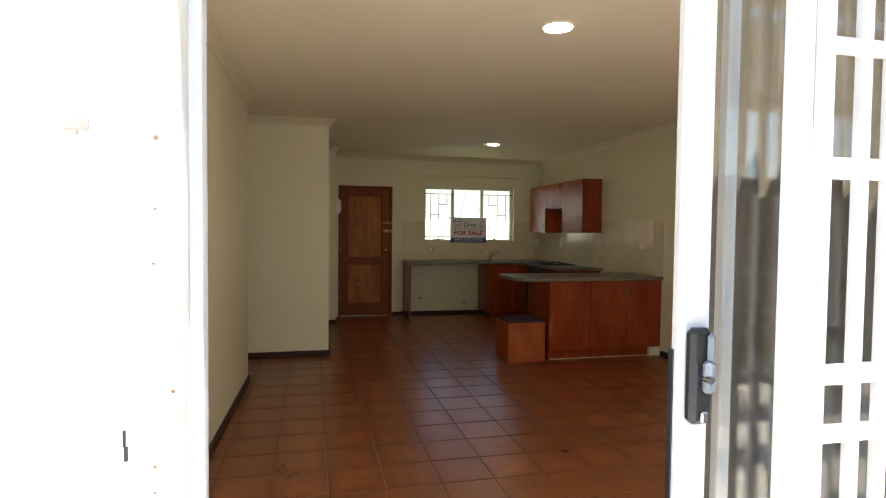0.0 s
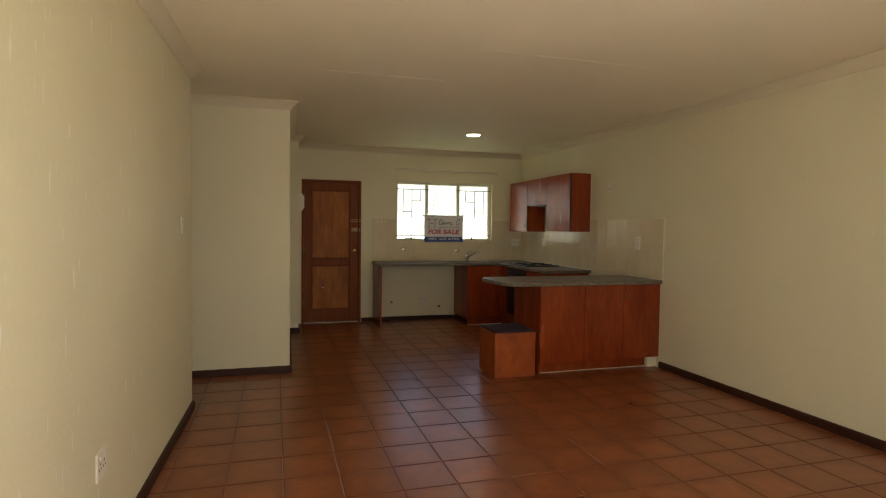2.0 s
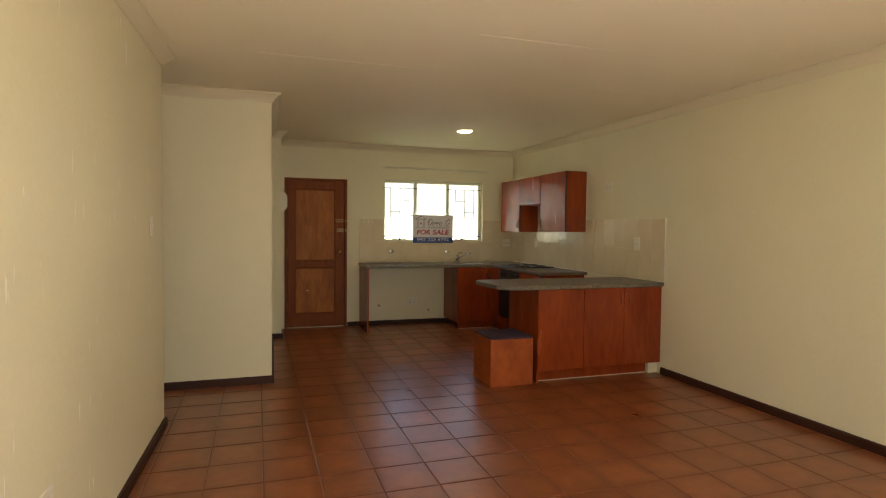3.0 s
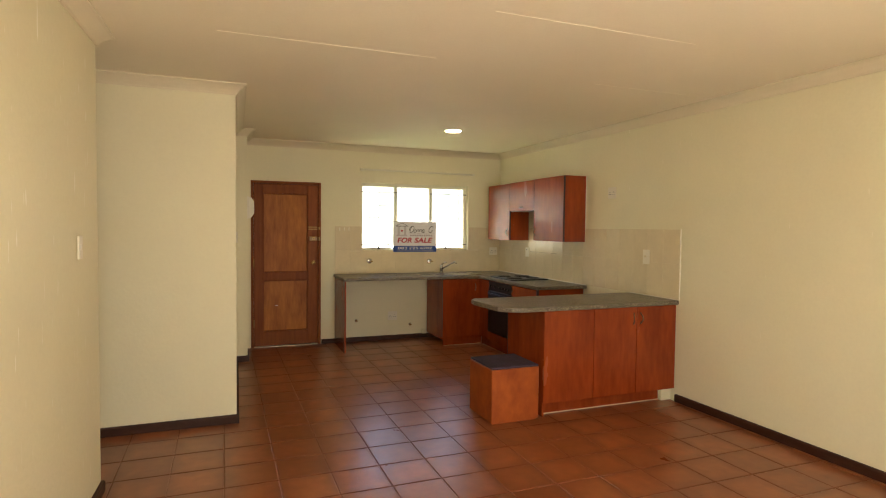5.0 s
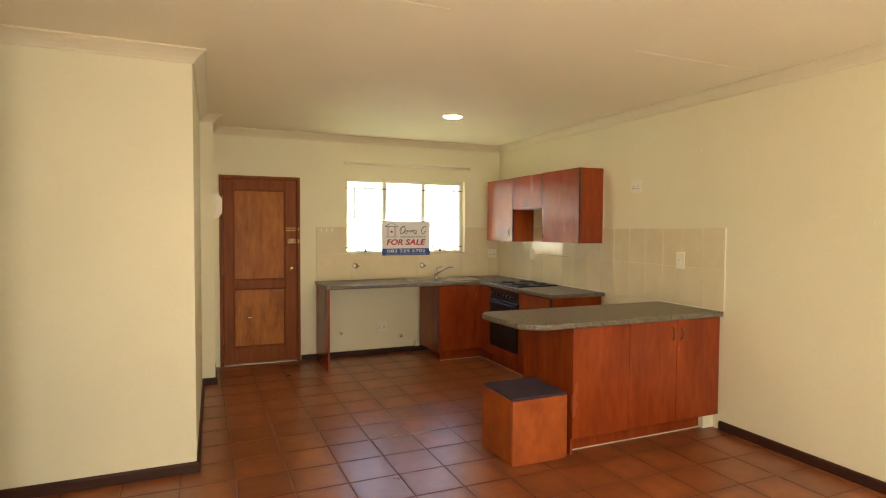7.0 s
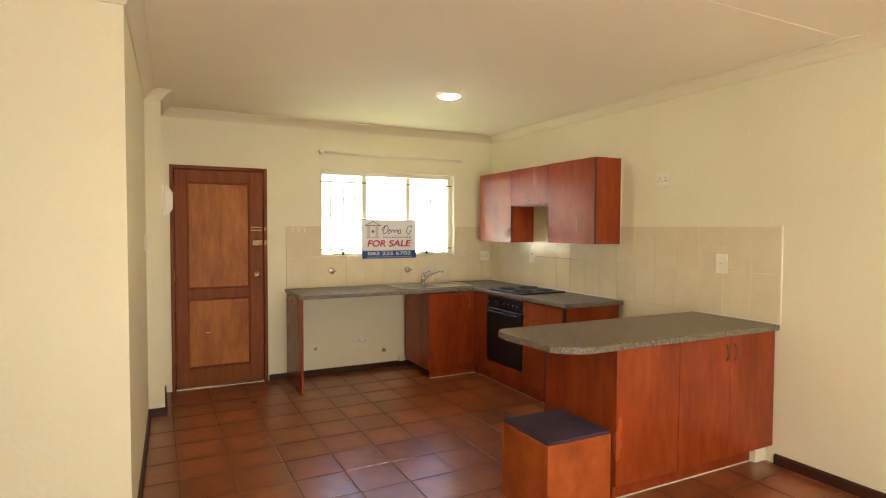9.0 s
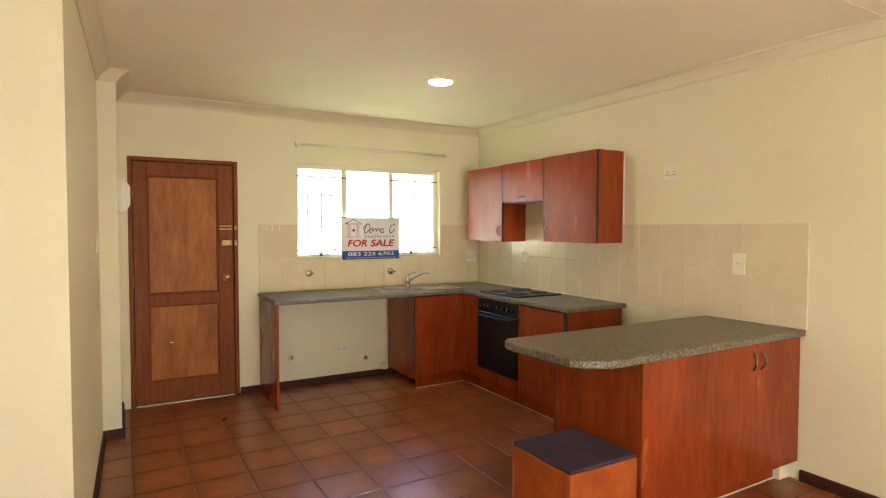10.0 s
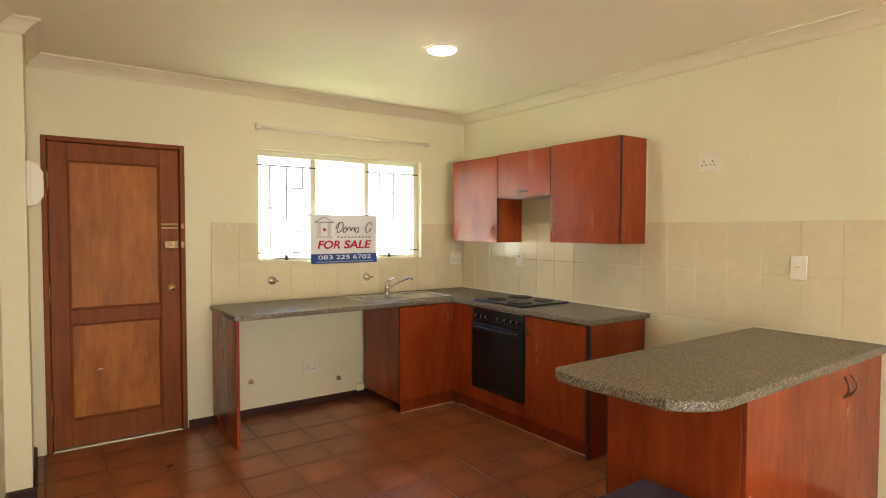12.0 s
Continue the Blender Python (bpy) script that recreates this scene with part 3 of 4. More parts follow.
def banner():
    y = YB - 0.012
    x0, x1, z0, z1 = 2.245, 2.862, 1.172, 1.580
    b = thing("banner", (x0, y, z0), "white and blue for-sale banner tied across the window", "banner")
    n = 24
    wave = [(x0 + (x1 - x0) * i / n, y + 0.0035 * math.sin(i * 0.6)) for i in range(n + 1)]
    part("cloth", prism(wave + [(px, py + 0.004) for px, py in reversed(wave)], z0, z1), M_WHITE, b)
    yy = y - 0.009
    part("blue_band", box(x0 + 0.002, x1 - 0.002, yy + 0.001, yy + 0.003, z0 + 0.001, z0 + 0.083), M_BLUE, b, "blue band along the foot")
    word("FOR", x0 + 0.058, z0 + 0.125, 0.205, 0.070, M_RED, b, yy, shear=0.2, bold=0.0025)
    word("SALE", x0 + 0.295, z0 + 0.125, 0.263, 0.070, M_RED, b, yy, shear=0.2, bold=0.0025)
    word("083", x0 + 0.062, z0 + 0.036, 0.130, 0.036, M_WHITE, b, yy - 0.003, bold=0.001)
    word("225", x0 + 0.220, z0 + 0.036, 0.130, 0.036, M_WHITE, b, yy - 0.003, bold=0.001)
    word("6702", x0 + 0.378, z0 + 0.036, 0.175, 0.036, M_WHITE, b, yy - 0.003, bold=0.001)
    part("small_print", boxes(*[(x0 + 0.05 + i * 0.035, x0 + 0.078 + i * 0.035, yy - 0.002, yy, z0 + 0.012, z0 + 0.020) for i in range(15)]), M_GREY, b, "small pale print")
    part("grey_print", boxes(*[(x0 + 0.235 + i * 0.033, x0 + 0.256 + i * 0.033, yy, yy + 0.002, z0 + 0.215, z0 + 0.232) for i in range(10)]), M_GREY, b, "small grey print")
    part("rule", box(x0 + 0.21, x1 - 0.04, yy, yy + 0.002, z0 + 0.246, z0 + 0.249), M_GREY, b)
    # the scripted mark as plain slanting loops and strokes
    zb = z0 + 0.262
    def stroke(u, w, h, a0, a1, r):
        pts = []
        for k in range(15):
            a = radians(a0 + (a1 - a0) * k / 14)
            pz = h * (0.5 + 0.5 * math.sin(a))
            pts.append((x0 + u + w * (0.5 + 0.5 * math.cos(a)) + 0.32 * pz, yy, zb + pz))
        part("script_stroke", tube(pts, r, 5), M_INK, b, "slanting black script stroke")
    stroke(0.212, 0.062, 0.088, -110, 200, 0.0036)
    stroke(0.228, 0.012, 0.085, 90, 270, 0.0032)
    for u, w, a0, a1 in ((0.284, 0.030, 0, 350), (0.322, 0.030, -20, 200), (0.360, 0.030, -20, 200), (0.398, 0.030, 0, 350)):
        stroke(u, w, 0.042, a0, a1, 0.0036)
    stroke(0.425, 0.012, 0.042, 200, 330, 0.003)
    stroke(0.492, 0.056, 0.088, 30, 350, 0.0036)
    stroke(0.500, 0.040, 0.040, -150, 40, 0.003)
    part("house_mark", boxes((x0 + 0.045, x0 + 0.195, yy, yy + 0.002, z0 + 0.215, z0 + 0.230), (x0 + 0.06, x0 + 0.09, yy, yy + 0.002, z0 + 0.230, z0 + 0.345),
                             (x0 + 0.15, x0 + 0.18, yy, yy + 0.002, z0 + 0.230, z0 + 0.345)), M_PALE, b, "pale grey house-shaped mark")
    part("roof_mark", tube([(x0 + 0.035, yy, z0 + 0.348), (x0 + 0.12, yy, z0 + 0.392), (x0 + 0.205, yy, z0 + 0.348), (x0 + 0.035, yy, z0 + 0.348)], 0.003, 5), M_INK, b)
    part("heart_mark", cyl((x0 + 0.12, yy, z0 + 0.285), (x0 + 0.12, yy + 0.002, z0 + 0.285), 0.014, n=12), M_RED, b, "small red heart")
    for xa, xb in ((x0, x0 - 0.075), (x1, x1 + 0.055)):
        part("tie", tube([(xa, y, z1), ((xa + xb) / 2, y + 0.05, z1 - 0.02), (xb, y + 0.14, z1 - 0.09)], 0.004, 6), M_INK, b, "black tie cord")
    part("top_cord", tube([(x0 - 0.02, y, z1 + 0.003), ((x0 + x1) / 2, y, z1 - 0.004), (x1 + 0.02, y, z1 + 0.003)], 0.003, 6), M_INK, b, "black cord along the hem")


banner()


def curtain_rail():
    r = thing("curtain_rail", (1.82, YB, 2.25), "thin cream curtain rail above the window", "curtain rail")
    part("rod", cyl((1.81, YB - 0.06, 2.250), (3.40, YB - 0.06, 2.243), 0.013), M_WINF, r, smooth=True)
    for x in (1.82, 3.39):
        part("bracket", boxes((x - 0.014, x + 0.014, YB - 0.075, YB, 2.232, 2.262), bevel=0.003), M_WINF, r)
    part("finial", cyl((1.790, YB - 0.06, 2.25), (1.812, YB - 0.06, 2.25), 0.020), M_WINF, r)


curtain_rail()


# ---- front door in the back wall ----
def front_door():
    d = tagged(new("door_2"), "stained two-panel wooden front door, closed", "door", "", "structure")
    d.location = (0.87, YB, 0)
    part("frame", boxes((DX0, DX0 + 0.032, YB - 0.012, YB + 0.11, 0, DZ), (DX1 - 0.034, DX1, YB - 0.012, YB + 0.11, 0, DZ), (DX0 + 0.032, DX1 - 0.034, YB - 0.012, YB + 0.11, DZ - 0.032, DZ), bevel=0.004), M_DOOR, d, "brown timber door frame")
    a, b, y0, y1 = DX0 + 0.035, DX1 - 0.037, YB + 0.006, YB + 0.046
    zt = DZ - 0.035
    lf = part("leaf", boxes((a, a + 0.105, y0, y1, 0.014, zt), (b - 0.125, b, y0, y1, 0.014, zt), (a + 0.105, b - 0.125, y0, y1, zt - 0.115, zt),
                            (a + 0.105, b - 0.125, y0, y1, 0.83, 0.925), (a + 0.105, b - 0.125, y0, y1, 0.014, 0.19), bevel=0.003), M_DOOR, d, "dark reddish door stiles and rails")
    for z0, z1 in ((0.925, zt - 0.115), (0.19, 0.83)):
        x0, x1 = a + 0.105, b - 0.125
        part("panel", boxes((x0, x1, y0 + 0.016, y1 - 0.01, z0, z1)), M_PANEL, lf, "golden veneer door panel")
        part("bead", boxes((x0, x0 + 0.014, y0 + 0.006, y0 + 0.02, z0, z1), (x1 - 0.014, x1, y0 + 0.006, y0 + 0.02, z0, z1), (x0 + 0.014, x1 - 0.014, y0 + 0.006, y0 + 0.02, z1 - 0.014, z1),
                           (x0 + 0.014, x1 - 0.014, y0 + 0.006, y0 + 0.02, z0, z0 + 0.014), bevel=0.004), M_DOOR, lf)
    kx = b - 0.062
    part("knob_rose", cyl((kx, y0, 1.043), (kx, y0 - 0.010, 1.043), 0.032, 0.028, 24), M_POLISH, d, "round brass rose")
    kb = bmesh.new()
    bmesh.ops.create_uvsphere(kb, u_segments=18, v_segments=10, radius=0.026, matrix=Matrix.Translation((kx, y0 - 0.045, 1.043)) @ Matrix.Diagonal((1, 0.8, 1, 1)))
    cyl((kx, y0, 1.043), (kx, y0 - 0.035, 1.043), 0.011, bm=kb)
    part("knob", kb, M_POLISH, d, "polished brass knob", True)
    nl = part("night_latch", boxes((b - 0.105, b - 0.012, y0 - 0.026, y0, 1.322, 1.376), bevel=0.005), M_BRASS, d, "brass night latch")
    part("snib", cyl((b - 0.060, y0 - 0.026, 1.349), (b - 0.060, y0 - 0.044, 1.349), 0.011), M_BRONZE, nl)
    part("latch_face", boxes((b - 0.098, b - 0.074, y0 - 0.0275, y0 - 0.0262, 1.330, 1.368), (b - 0.040, b - 0.016, y0 - 0.0275, y0 - 0.0262, 1.330, 1.368), bevel=0.0005), M_BRONZE, nl, "dark recessed latch face")
    part("keeper", boxes((b + 0.002, b + 0.026, YB - 0.032, YB - 0.012, 1.325, 1.372), bevel=0.003), M_BRASS, d)
    part("slide_bolt", boxes((b - 0.12, b - 0.01, y0 - 0.008, y0, 1.462, 1.476), (b - 0.12, b - 0.01, y0 - 0.008, y0, 1.488, 1.502), bevel=0.002), M_BRASS, d, "brass slide plate")
    part("chain_keep", boxes((b + 0.004, b + 0.026, YB - 0.024, YB - 0.012, 1.465, 1.50), bevel=0.002), M_BRASS, d)
    for z in (0.30, 1.05, 1.78):
        part("hinge", cyl((a - 0.002, YB - 0.008, z - 0.05), (a - 0.002, YB - 0.008, z + 0.05), 0.007), M_BRASS, d, "worn brass hinge")
    part("threshold", boxes((a, b, YB - 0.006, YB + 0.05, -0.004, 0.007), bevel=0.002), M_WINF, d, "pale metal threshold strip")
    part("scratch", boxes((0.735, 0.765, y0 + 0.013, y0 + 0.0165, 0.508, 0.514), bevel=0.001), M_WHITE, d, "pale scratch")


front_door()
# unseen panel, added outside to close the gaps around the door
setting("door_backing", box(0.2, 1.5, YB + 0.22, YB + 0.26, -0.1, 2.3), M_OUT, "plain unseen panel closing the opening behind the door", "wall")


# ---- kitchen ----
TOP, FY, FX = 0.892, 8.275, 3.215      # worktop height, front line of back run, front line of side run


def bow_handle(p, q, out, parent, r=0.0055, name="handle", material=None, n=12):
    p, q, out = Vector(p), Vector(q), Vector(out)
    pts = [p + (q - p) * (i / n) + out * math.sin(math.pi * i / n) for i in range(n + 1)]
    part(name, tube(pts, r, 8), material or M_BRONZE, parent, "bowed bronze handle", True)


wt = thing("worktop", (2.5, 8.6, TOP - 0.036), "speckled grey-brown granite-look L-shaped worktop", "worktop")
part("slab", prism([(1.455, FY), (FX, FY), (FX, 6.83), (XR - 0.002, 6.83), (XR - 0.002, YB - 0.002), (1.455, YB - 0.002)], TOP - 0.036, TOP, 0.008), M_GRANITE, wt)
part("sealant_bead", boxes((XR - 0.015, XR - 0.008, 6.83, YB - 0.01, TOP, TOP + 0.009), bevel=0.001), M_PLASTIC, wt, "white sealant line")

leg = thing("end_panel", (1.475, 8.6, 0), "cherry laminate panel carrying the worktop end", "panel")
part("board", box(1.466, 1.484, FY + 0.01, YB - 0.02, 0.0, TOP - 0.037, 0.001), M_CHERRY, leg)
part("edge_band", box(1.4655, 1.4845, FY + 0.006, FY + 0.0095, 0.0, TOP - 0.037), M_CHERRY, leg)

CZ = TOP - 0.038


def sink_unit():
    c = thing("sink_cabinet", (2.95, 8.6, 0), "cherry laminate cabinet under the sink", "cabinet")
    y = FY + 0.012
    part("body", boxes((2.715, 2.733, y + 0.022, YB - 0.06, 0.085, CZ), (2.733, 3.24, y + 0.4, YB - 0.06, 0.085, CZ)), M_CHERRY, c)
    d = part("door", box(2.717, 3.195, y, y + 0.018, 0.11, CZ - 0.004, 0.0015), M_CHERRY, c)
    part("door_edge", box(2.7145, 2.7165, y, y + 0.018, 0.11, CZ - 0.004), M_DARK, d, "dark edge band")
    part("corner_filler", boxes((3.199, FX + 0.030, y + 0.002, y + 0.018, 0.11, CZ - 0.004)), M_CHERRY, c)
    part("kickboard", boxes((2.74, FX + 0.06, y + 0.035, y + 0.05, 0.0, 0.108)), M_CHERRY, c)
    part("kick_seal", box(2.745, FX + 0.05, y + 0.029, y + 0.0345, 0.0, 0.005), M_WGROUT, c, "pale seal strip at the floor")
    part("wall_pier", box(2.655, 2.714, YB - 0.045, YB - 0.019, 0.058, 0.118, 0.002), M_WALL, c, "cream plaster block at the skirting")
    bow_handle((3.165, y, 0.79), (3.165, y, 0.70), (0, -0.022, 0), d)


sink_unit()


def oven_unit():
    x = FX + 0.014
    c = thing("oven_cabinet", (3.5, 7.7, 0), "cherry laminate housing around the built-in oven", "cabinet")
    part("side_panel", box(x + 0.02, 3.80, 8.012, 8.030, 0.11, CZ), M_CHERRY, c)
    part("side_panel", box(x + 0.02, 3.80, 7.418, 7.436, 0.11, CZ), M_CHERRY, c)
    part("filler", box(x, x + 0.018, 8.02, FY + 0.01, 0.11, CZ - 0.004, 0.001), M_CHERRY, c)
    part("drawer_front", box(x, x + 0.018, 7.428, 8.016, 0.11, 0.212, 0.0015), M_CHERRY, c)
    part("kickboard", box(x + 0.045, x + 0.06, 6.87, FY + 0.03, 0.0, 0.108), M_CHERRY, c)
    o = thing("oven", (3.5, 7.72, 0.22), "black built-in electric oven with a glass door", "oven")
    part("body", box(x + 0.022, 3.76, 7.44, 8.008, 0.222, 0.845), M_BLACK, o)
    part("control_panel", box(x - 0.004, x + 0.02, 7.43, 8.014, 0.735, CZ - 0.006, 0.002), M_BLACK, o)
    dr = part("door", box(x - 0.012, x + 0.018, 7.43, 8.014, 0.218, 0.728, 0.004), M_BLACK, o, "black glass oven door")
    part("handle", boxes((x - 0.040, x - 0.026, 7.47, 7.974, 0.690, 0.706), (x - 0.03, x - 0.012, 7.49, 7.505, 0.690, 0.706), (x - 0.03, x - 0.012, 7.94, 7.955, 0.690, 0.706), bevel=0.003), M_BLACK, dr)
    for k, yy in enumerate((7.955, 7.895, 7.835, 7.70, 7.62, 7.55, 7.485)):
        kn = part("knob", cyl((x - 0.004, yy, 0.785), (x - 0.024, yy, 0.785), 0.017, 0.014), M_BLACK, o, "black control knob")
        part("pointer", box(x - 0.0255, x - 0.024, yy - 0.0015, yy + 0.0015, 0.785, 0.799), M_PLASTIC, kn)
    part("top_trim", box(x - 0.006, x + 0.004, 7.43, 8.03, CZ - 0.004, CZ + 0.004), M_STEEL, o, "steel strip")


oven_unit()


def side_unit():
    x = FX + 0.014
    c = thing("base_cabinet", (3.5, 7.14, 0), "cherry laminate base cabinet beside the oven", "cabinet")
    part("end_panel", box(x + 0.02, XR - 0.03, 6.852, 6.868, 0.0, CZ), M_CHERRY, c)
    part("side_panel", box(x + 0.02, 3.8, 7.40, 7.416, 0.11, CZ), M_CHERRY, c)
    d = part("door", box(x, x + 0.018, 6.872, 7.424, 0.11, CZ - 0.004, 0.0015), M_CHERRY, c)
    part("end_edge", box(x, x + 0.0195, 6.850, 6.870, 0.0, CZ), M_DARK, c, "dark edge band")
    part("kick_seal", box(x + 0.039, x + 0.0445, 6.88, FY - 0.02, 0.0, 0.005), M_WGROUT, c, "pale seal strip at the floor")
    bow_handle((x, 7.39, 0.80), (x, 7.39, 0.71), (-0.022, 0, 0), d)


side_unit()


def hob():
    h = thing("cooktop", (3.52, 7.77, TOP), "black electric cooktop with four solid plates", "cooktop")
    part("frame", box(3.262, 3.762, 7.49, 8.05, TOP, TOP + 0.014, 0.005), M_BLACK, h)
    for x, y, r in ((3.38, 7.64, 0.092), (3.38, 7.90, 0.075), (3.63, 7.64, 0.075), (3.63, 7.90, 0.092)):
        p = part("hot_plate", cyl((x, y, TOP + 0.012), (x, y, TOP + 0.024), r, r - 0.004, 28), M_IRON, h, "cast iron hot plate")
        part("rim", cyl((x, y, TOP + 0.0125), (x, y, TOP + 0.018), r + 0.008, r + 0.006, 28), M_IRON, p)
        part("dimple", cyl((x, y, TOP + 0.0242), (x, y, TOP + 0.0262), 0.022, 0.02, 16), M_BLACK, p)


hob()


def sink():
    s = thing("sink", (2.9, 8.58, TOP), "stainless steel sink with a ribbed drainer", "sink")
    x0, x1, y0, y1 = 2.48, 3.30, 8.37, 8.83
    bx0, bx1, by0, by1 = 2.94, 3.24, 8.41, 8.74
    z = TOP + 0.004
    part("rim", boxes((x0, x1, y0, by0, TOP, z + 0.002), (x0, x1, by1, y1, TOP, z + 0.002), (bx1, x1, by0, by1, TOP, z + 0.002), (bx0 - 0.03, bx0, by0, by1, TOP, z + 0.002), bevel=0.0015), M_STEEL, s)
    dn = part("drainer", boxes((x0, bx0 - 0.03, by0, by1, TOP, z - 0.001)), M_STEEL, s)
    for i in range(8):
        part("rib", boxes((x0 + 0.04, bx0 - 0.06, by0 + 0.03 + i * 0.035, by0 + 0.04 + i * 0.035, z - 0.001, z + 0.001)), M_STEEL, dn)
    part("bowl", boxes((bx0, bx1, by0, by1, TOP + 0.0005, TOP + 0.0015), (bx0, bx0 + 0.008, by0, by1, TOP, z), (bx1 - 0.008, bx1, by0, by1, TOP, z)), M_STEEL, s, "shallow steel bowl")
    f = thing("mixer_tap", (2.885, 8.785, TOP + 0.006), "chrome single-lever kitchen mixer tap", "tap")
    b = (2.885, 8.785)
    part("base", cyl((*b, TOP + 0.005), (*b, TOP + 0.018), 0.030, 0.026, 20), M_CHROME, f, smooth=True)
    part("body", cyl((*b, TOP + 0.018), (*b, TOP + 0.110), 0.022, 0.021, 20), M_CHROME, f, smooth=True)
    part("spout", tube([(b[0], b[1], TOP + 0.05), (b[0] + 0.04, b[1] - 0.04, TOP + 0.085), (b[0] + 0.095, b[1] - 0.12, TOP + 0.135), (b[0] + 0.125, b[1] - 0.16, TOP + 0.155), (b[0] + 0.138, b[1] - 0.178, TOP + 0.152), (b[0] + 0.141, b[1] - 0.183, TOP + 0.136)], 0.011, 10), M_CHROME, f, smooth=True)
    part("lever", tube([(b[0], b[1], TOP + 0.108), (b[0] + 0.01, b[1] - 0.01, TOP + 0.128), (b[0] + 0.055, b[1] - 0.05, TOP + 0.150)], 0.010, 10), M_CHROME, f, smooth=True)


sink()


def peninsula():
    c = thing("peninsula_cabinet", (3.15, 5.8, 0), "cherry laminate peninsula cabinet facing the living room", "cabinet")
    y = 5.516
    part("end_panel", box(2.500, 2.518, y + 0.02, 6.13, 0.0, CZ, 0.001), M_CHERRY, c, "dark cherry end panel")
    part("front_panel", box(2.500, 2.972, y, y + 0.018, 0.112, CZ - 0.003, 0.0015), M_CHERRY, c)
    part("end_edge", box(2.4975, 2.5185, 6.1305, 6.1335, 0.0, CZ), M_DARK, c, "dark edge band")
    part("back_panel", box(2.518, XR - 0.01, 6.112, 6.13, 0.0, CZ), M_CHERRY, c)
    for a, b, hx in ((2.976, 3.407, 3.375), (3.411, XR - 0.006, 3.443)):
        d = part("door", box(a, b, y, y + 0.018, 0.112, CZ - 0.003, 0.0015), M_CHERRY, c)
        bow_handle((hx, y, 0.80), (hx, y, 0.705), (0.012 if hx > 3.41 else -0.012, -0.024, 0), d, 0.005)
    part("kickboard", box(2.505, 3.73, 5.60, 5.616, 0.004, 0.115), M_CHERRY, c)
    part("kick_seal", box(2.52, 3.73, 5.594, 5.5995, 0.0, 0.006), M_WGROUT, c, "pale seal strip at the floor")
    part("wall_pier", box(3.73, XR - 0.002, 5.56, 5.66, 0.0, 0.108, 0.003), M_WALL, c, "cream plinth block at the wall")
    w = thing("peninsula_worktop", (3.0, 5.8, TOP - 0.038), "speckled granite-look peninsula worktop with a clipped corner", "worktop")
    out = [(XR - 0.002, 5.490), (2.33, 5.490), (2.27, 5.497), (2.215, 5.523), (2.165, 5.562), (2.128, 5.605), (2.102, 6.000), (2.118, 6.085), (2.165, 6.135), (XR - 0.002, 6.135)]
    part("slab", prism(out[::-1], TOP - 0.038, TOP + 0.002, 0.009), M_GRANITE, w)
    part("sealant_bead", boxes((XR - 0.014, XR - 0.008, 5.49, 6.13, TOP + 0.002, TOP + 0.009), bevel=0.001), M_PLASTIC, w, "white sealant line")


peninsula()


def stool():
    s = thing("box_stool", (2.235, 5.695, 0), "orange stained wooden box stool with a purple-blue pad", "stool")
    x0, x1, y0, y1, h = 2.030, 2.440, 5.490, 5.900, 0.425
    for a, b, c, d in ((x0, x1, y0, y0 + 0.016), (x0, x1, y1 - 0.016, y1), (x0, x0 + 0.016, y0 + 0.016, y1 - 0.016), (x1 - 0.016, x1, y0 + 0.016, y1 - 0.016)):
        part("side", box(a, b, c, d, 0.012, h, 0.003), M_STOOL, s)
    part("base", box(x0 + 0.016, x1 - 0.016, y0 + 0.016, y1 - 0.016, 0.0, 0.03), M_STOOL, s)
    part("pad", box(x0 + 0.003, x1 - 0.003, y0 + 0.003, y1 - 0.003, h + 0.0005, h + 0.018, 0.006, seg=2), M_PAD, s, "purple-blue fabric pad")


stool()


def wall_units():
    X = 3.548
    def unit(y0, y1, z0, z1, label, handle):
        c = thing("wall_cabinet", (3.7, (y0 + y1) / 2, z0), label, "cabinet", "wall cabinets above the hob")
        part("body", boxes((X + 0.02, XR - 0.009, y0, y0 + 0.016, z0, z1), (X + 0.02, XR - 0.009, y1 - 0.016, y1, z0, z1), (X + 0.02, XR - 0.009, y0 + 0.016, y1 - 0.016, z0, z0 + 0.016), (X + 0.02, XR - 0.009, y0 + 0.016, y1 - 0.016, z1 - 0.016, z1)), M_CHERRY, c)
        d = part("door", box(X, X + 0.018, y0 + 0.002, y1 - 0.002, z0 + 0.001, z1 - 0.001, 0.0015), M_CHERRY, c)
        part("edge_band", boxes((X + 0.0005, X + 0.0185, y0, y0 + 0.0018, z0 + 0.001, z1 - 0.001), (X + 0.0185, X + 0.0205, y0 - 0.0005, y0 + 0.016, z0, z1)), M_DARK, d, "dark edge band")
        if handle == "flap":
            part("underside", box(X + 0.022, XR - 0.01, y0 + 0.003, y1 - 0.003, z0 - 0.004, z0 - 0.0005), M_PLASTIC, c, "pale underside board")
            ym = (y0 + y1) / 2
            bow_handle((X, ym - 0.048, z0 + 0.045), (X, ym + 0.048, z0 + 0.045), (-0.020, 0, -0.004), d)
        else:
            yy = y0 + 0.045 if handle == "near" else y1 - 0.045
            bow_handle((X, yy, z0 + 0.055), (X, yy, z0 + 0.150), (-0.020, 0.016 if handle == "near" else 0.012, 0), d)
        return c
    unit(8.100, 8.715, 1.352, 2.078, "cherry laminate wall cabinet near the corner", "near")
    unit(7.498, 8.098, 1.722, 2.082, "short cherry laminate cabinet above the hob", "flap")
    e = unit(6.872, 7.496, 1.366, 2.086, "cherry laminate wall cabinet at the row's end", "far")
    part("sealant_bead", box(XR - 0.0085, XR - 0.001, 6.866, 6.874, 1.366, 2.086), M_PLASTIC, e, "white sealant line")


wall_units()


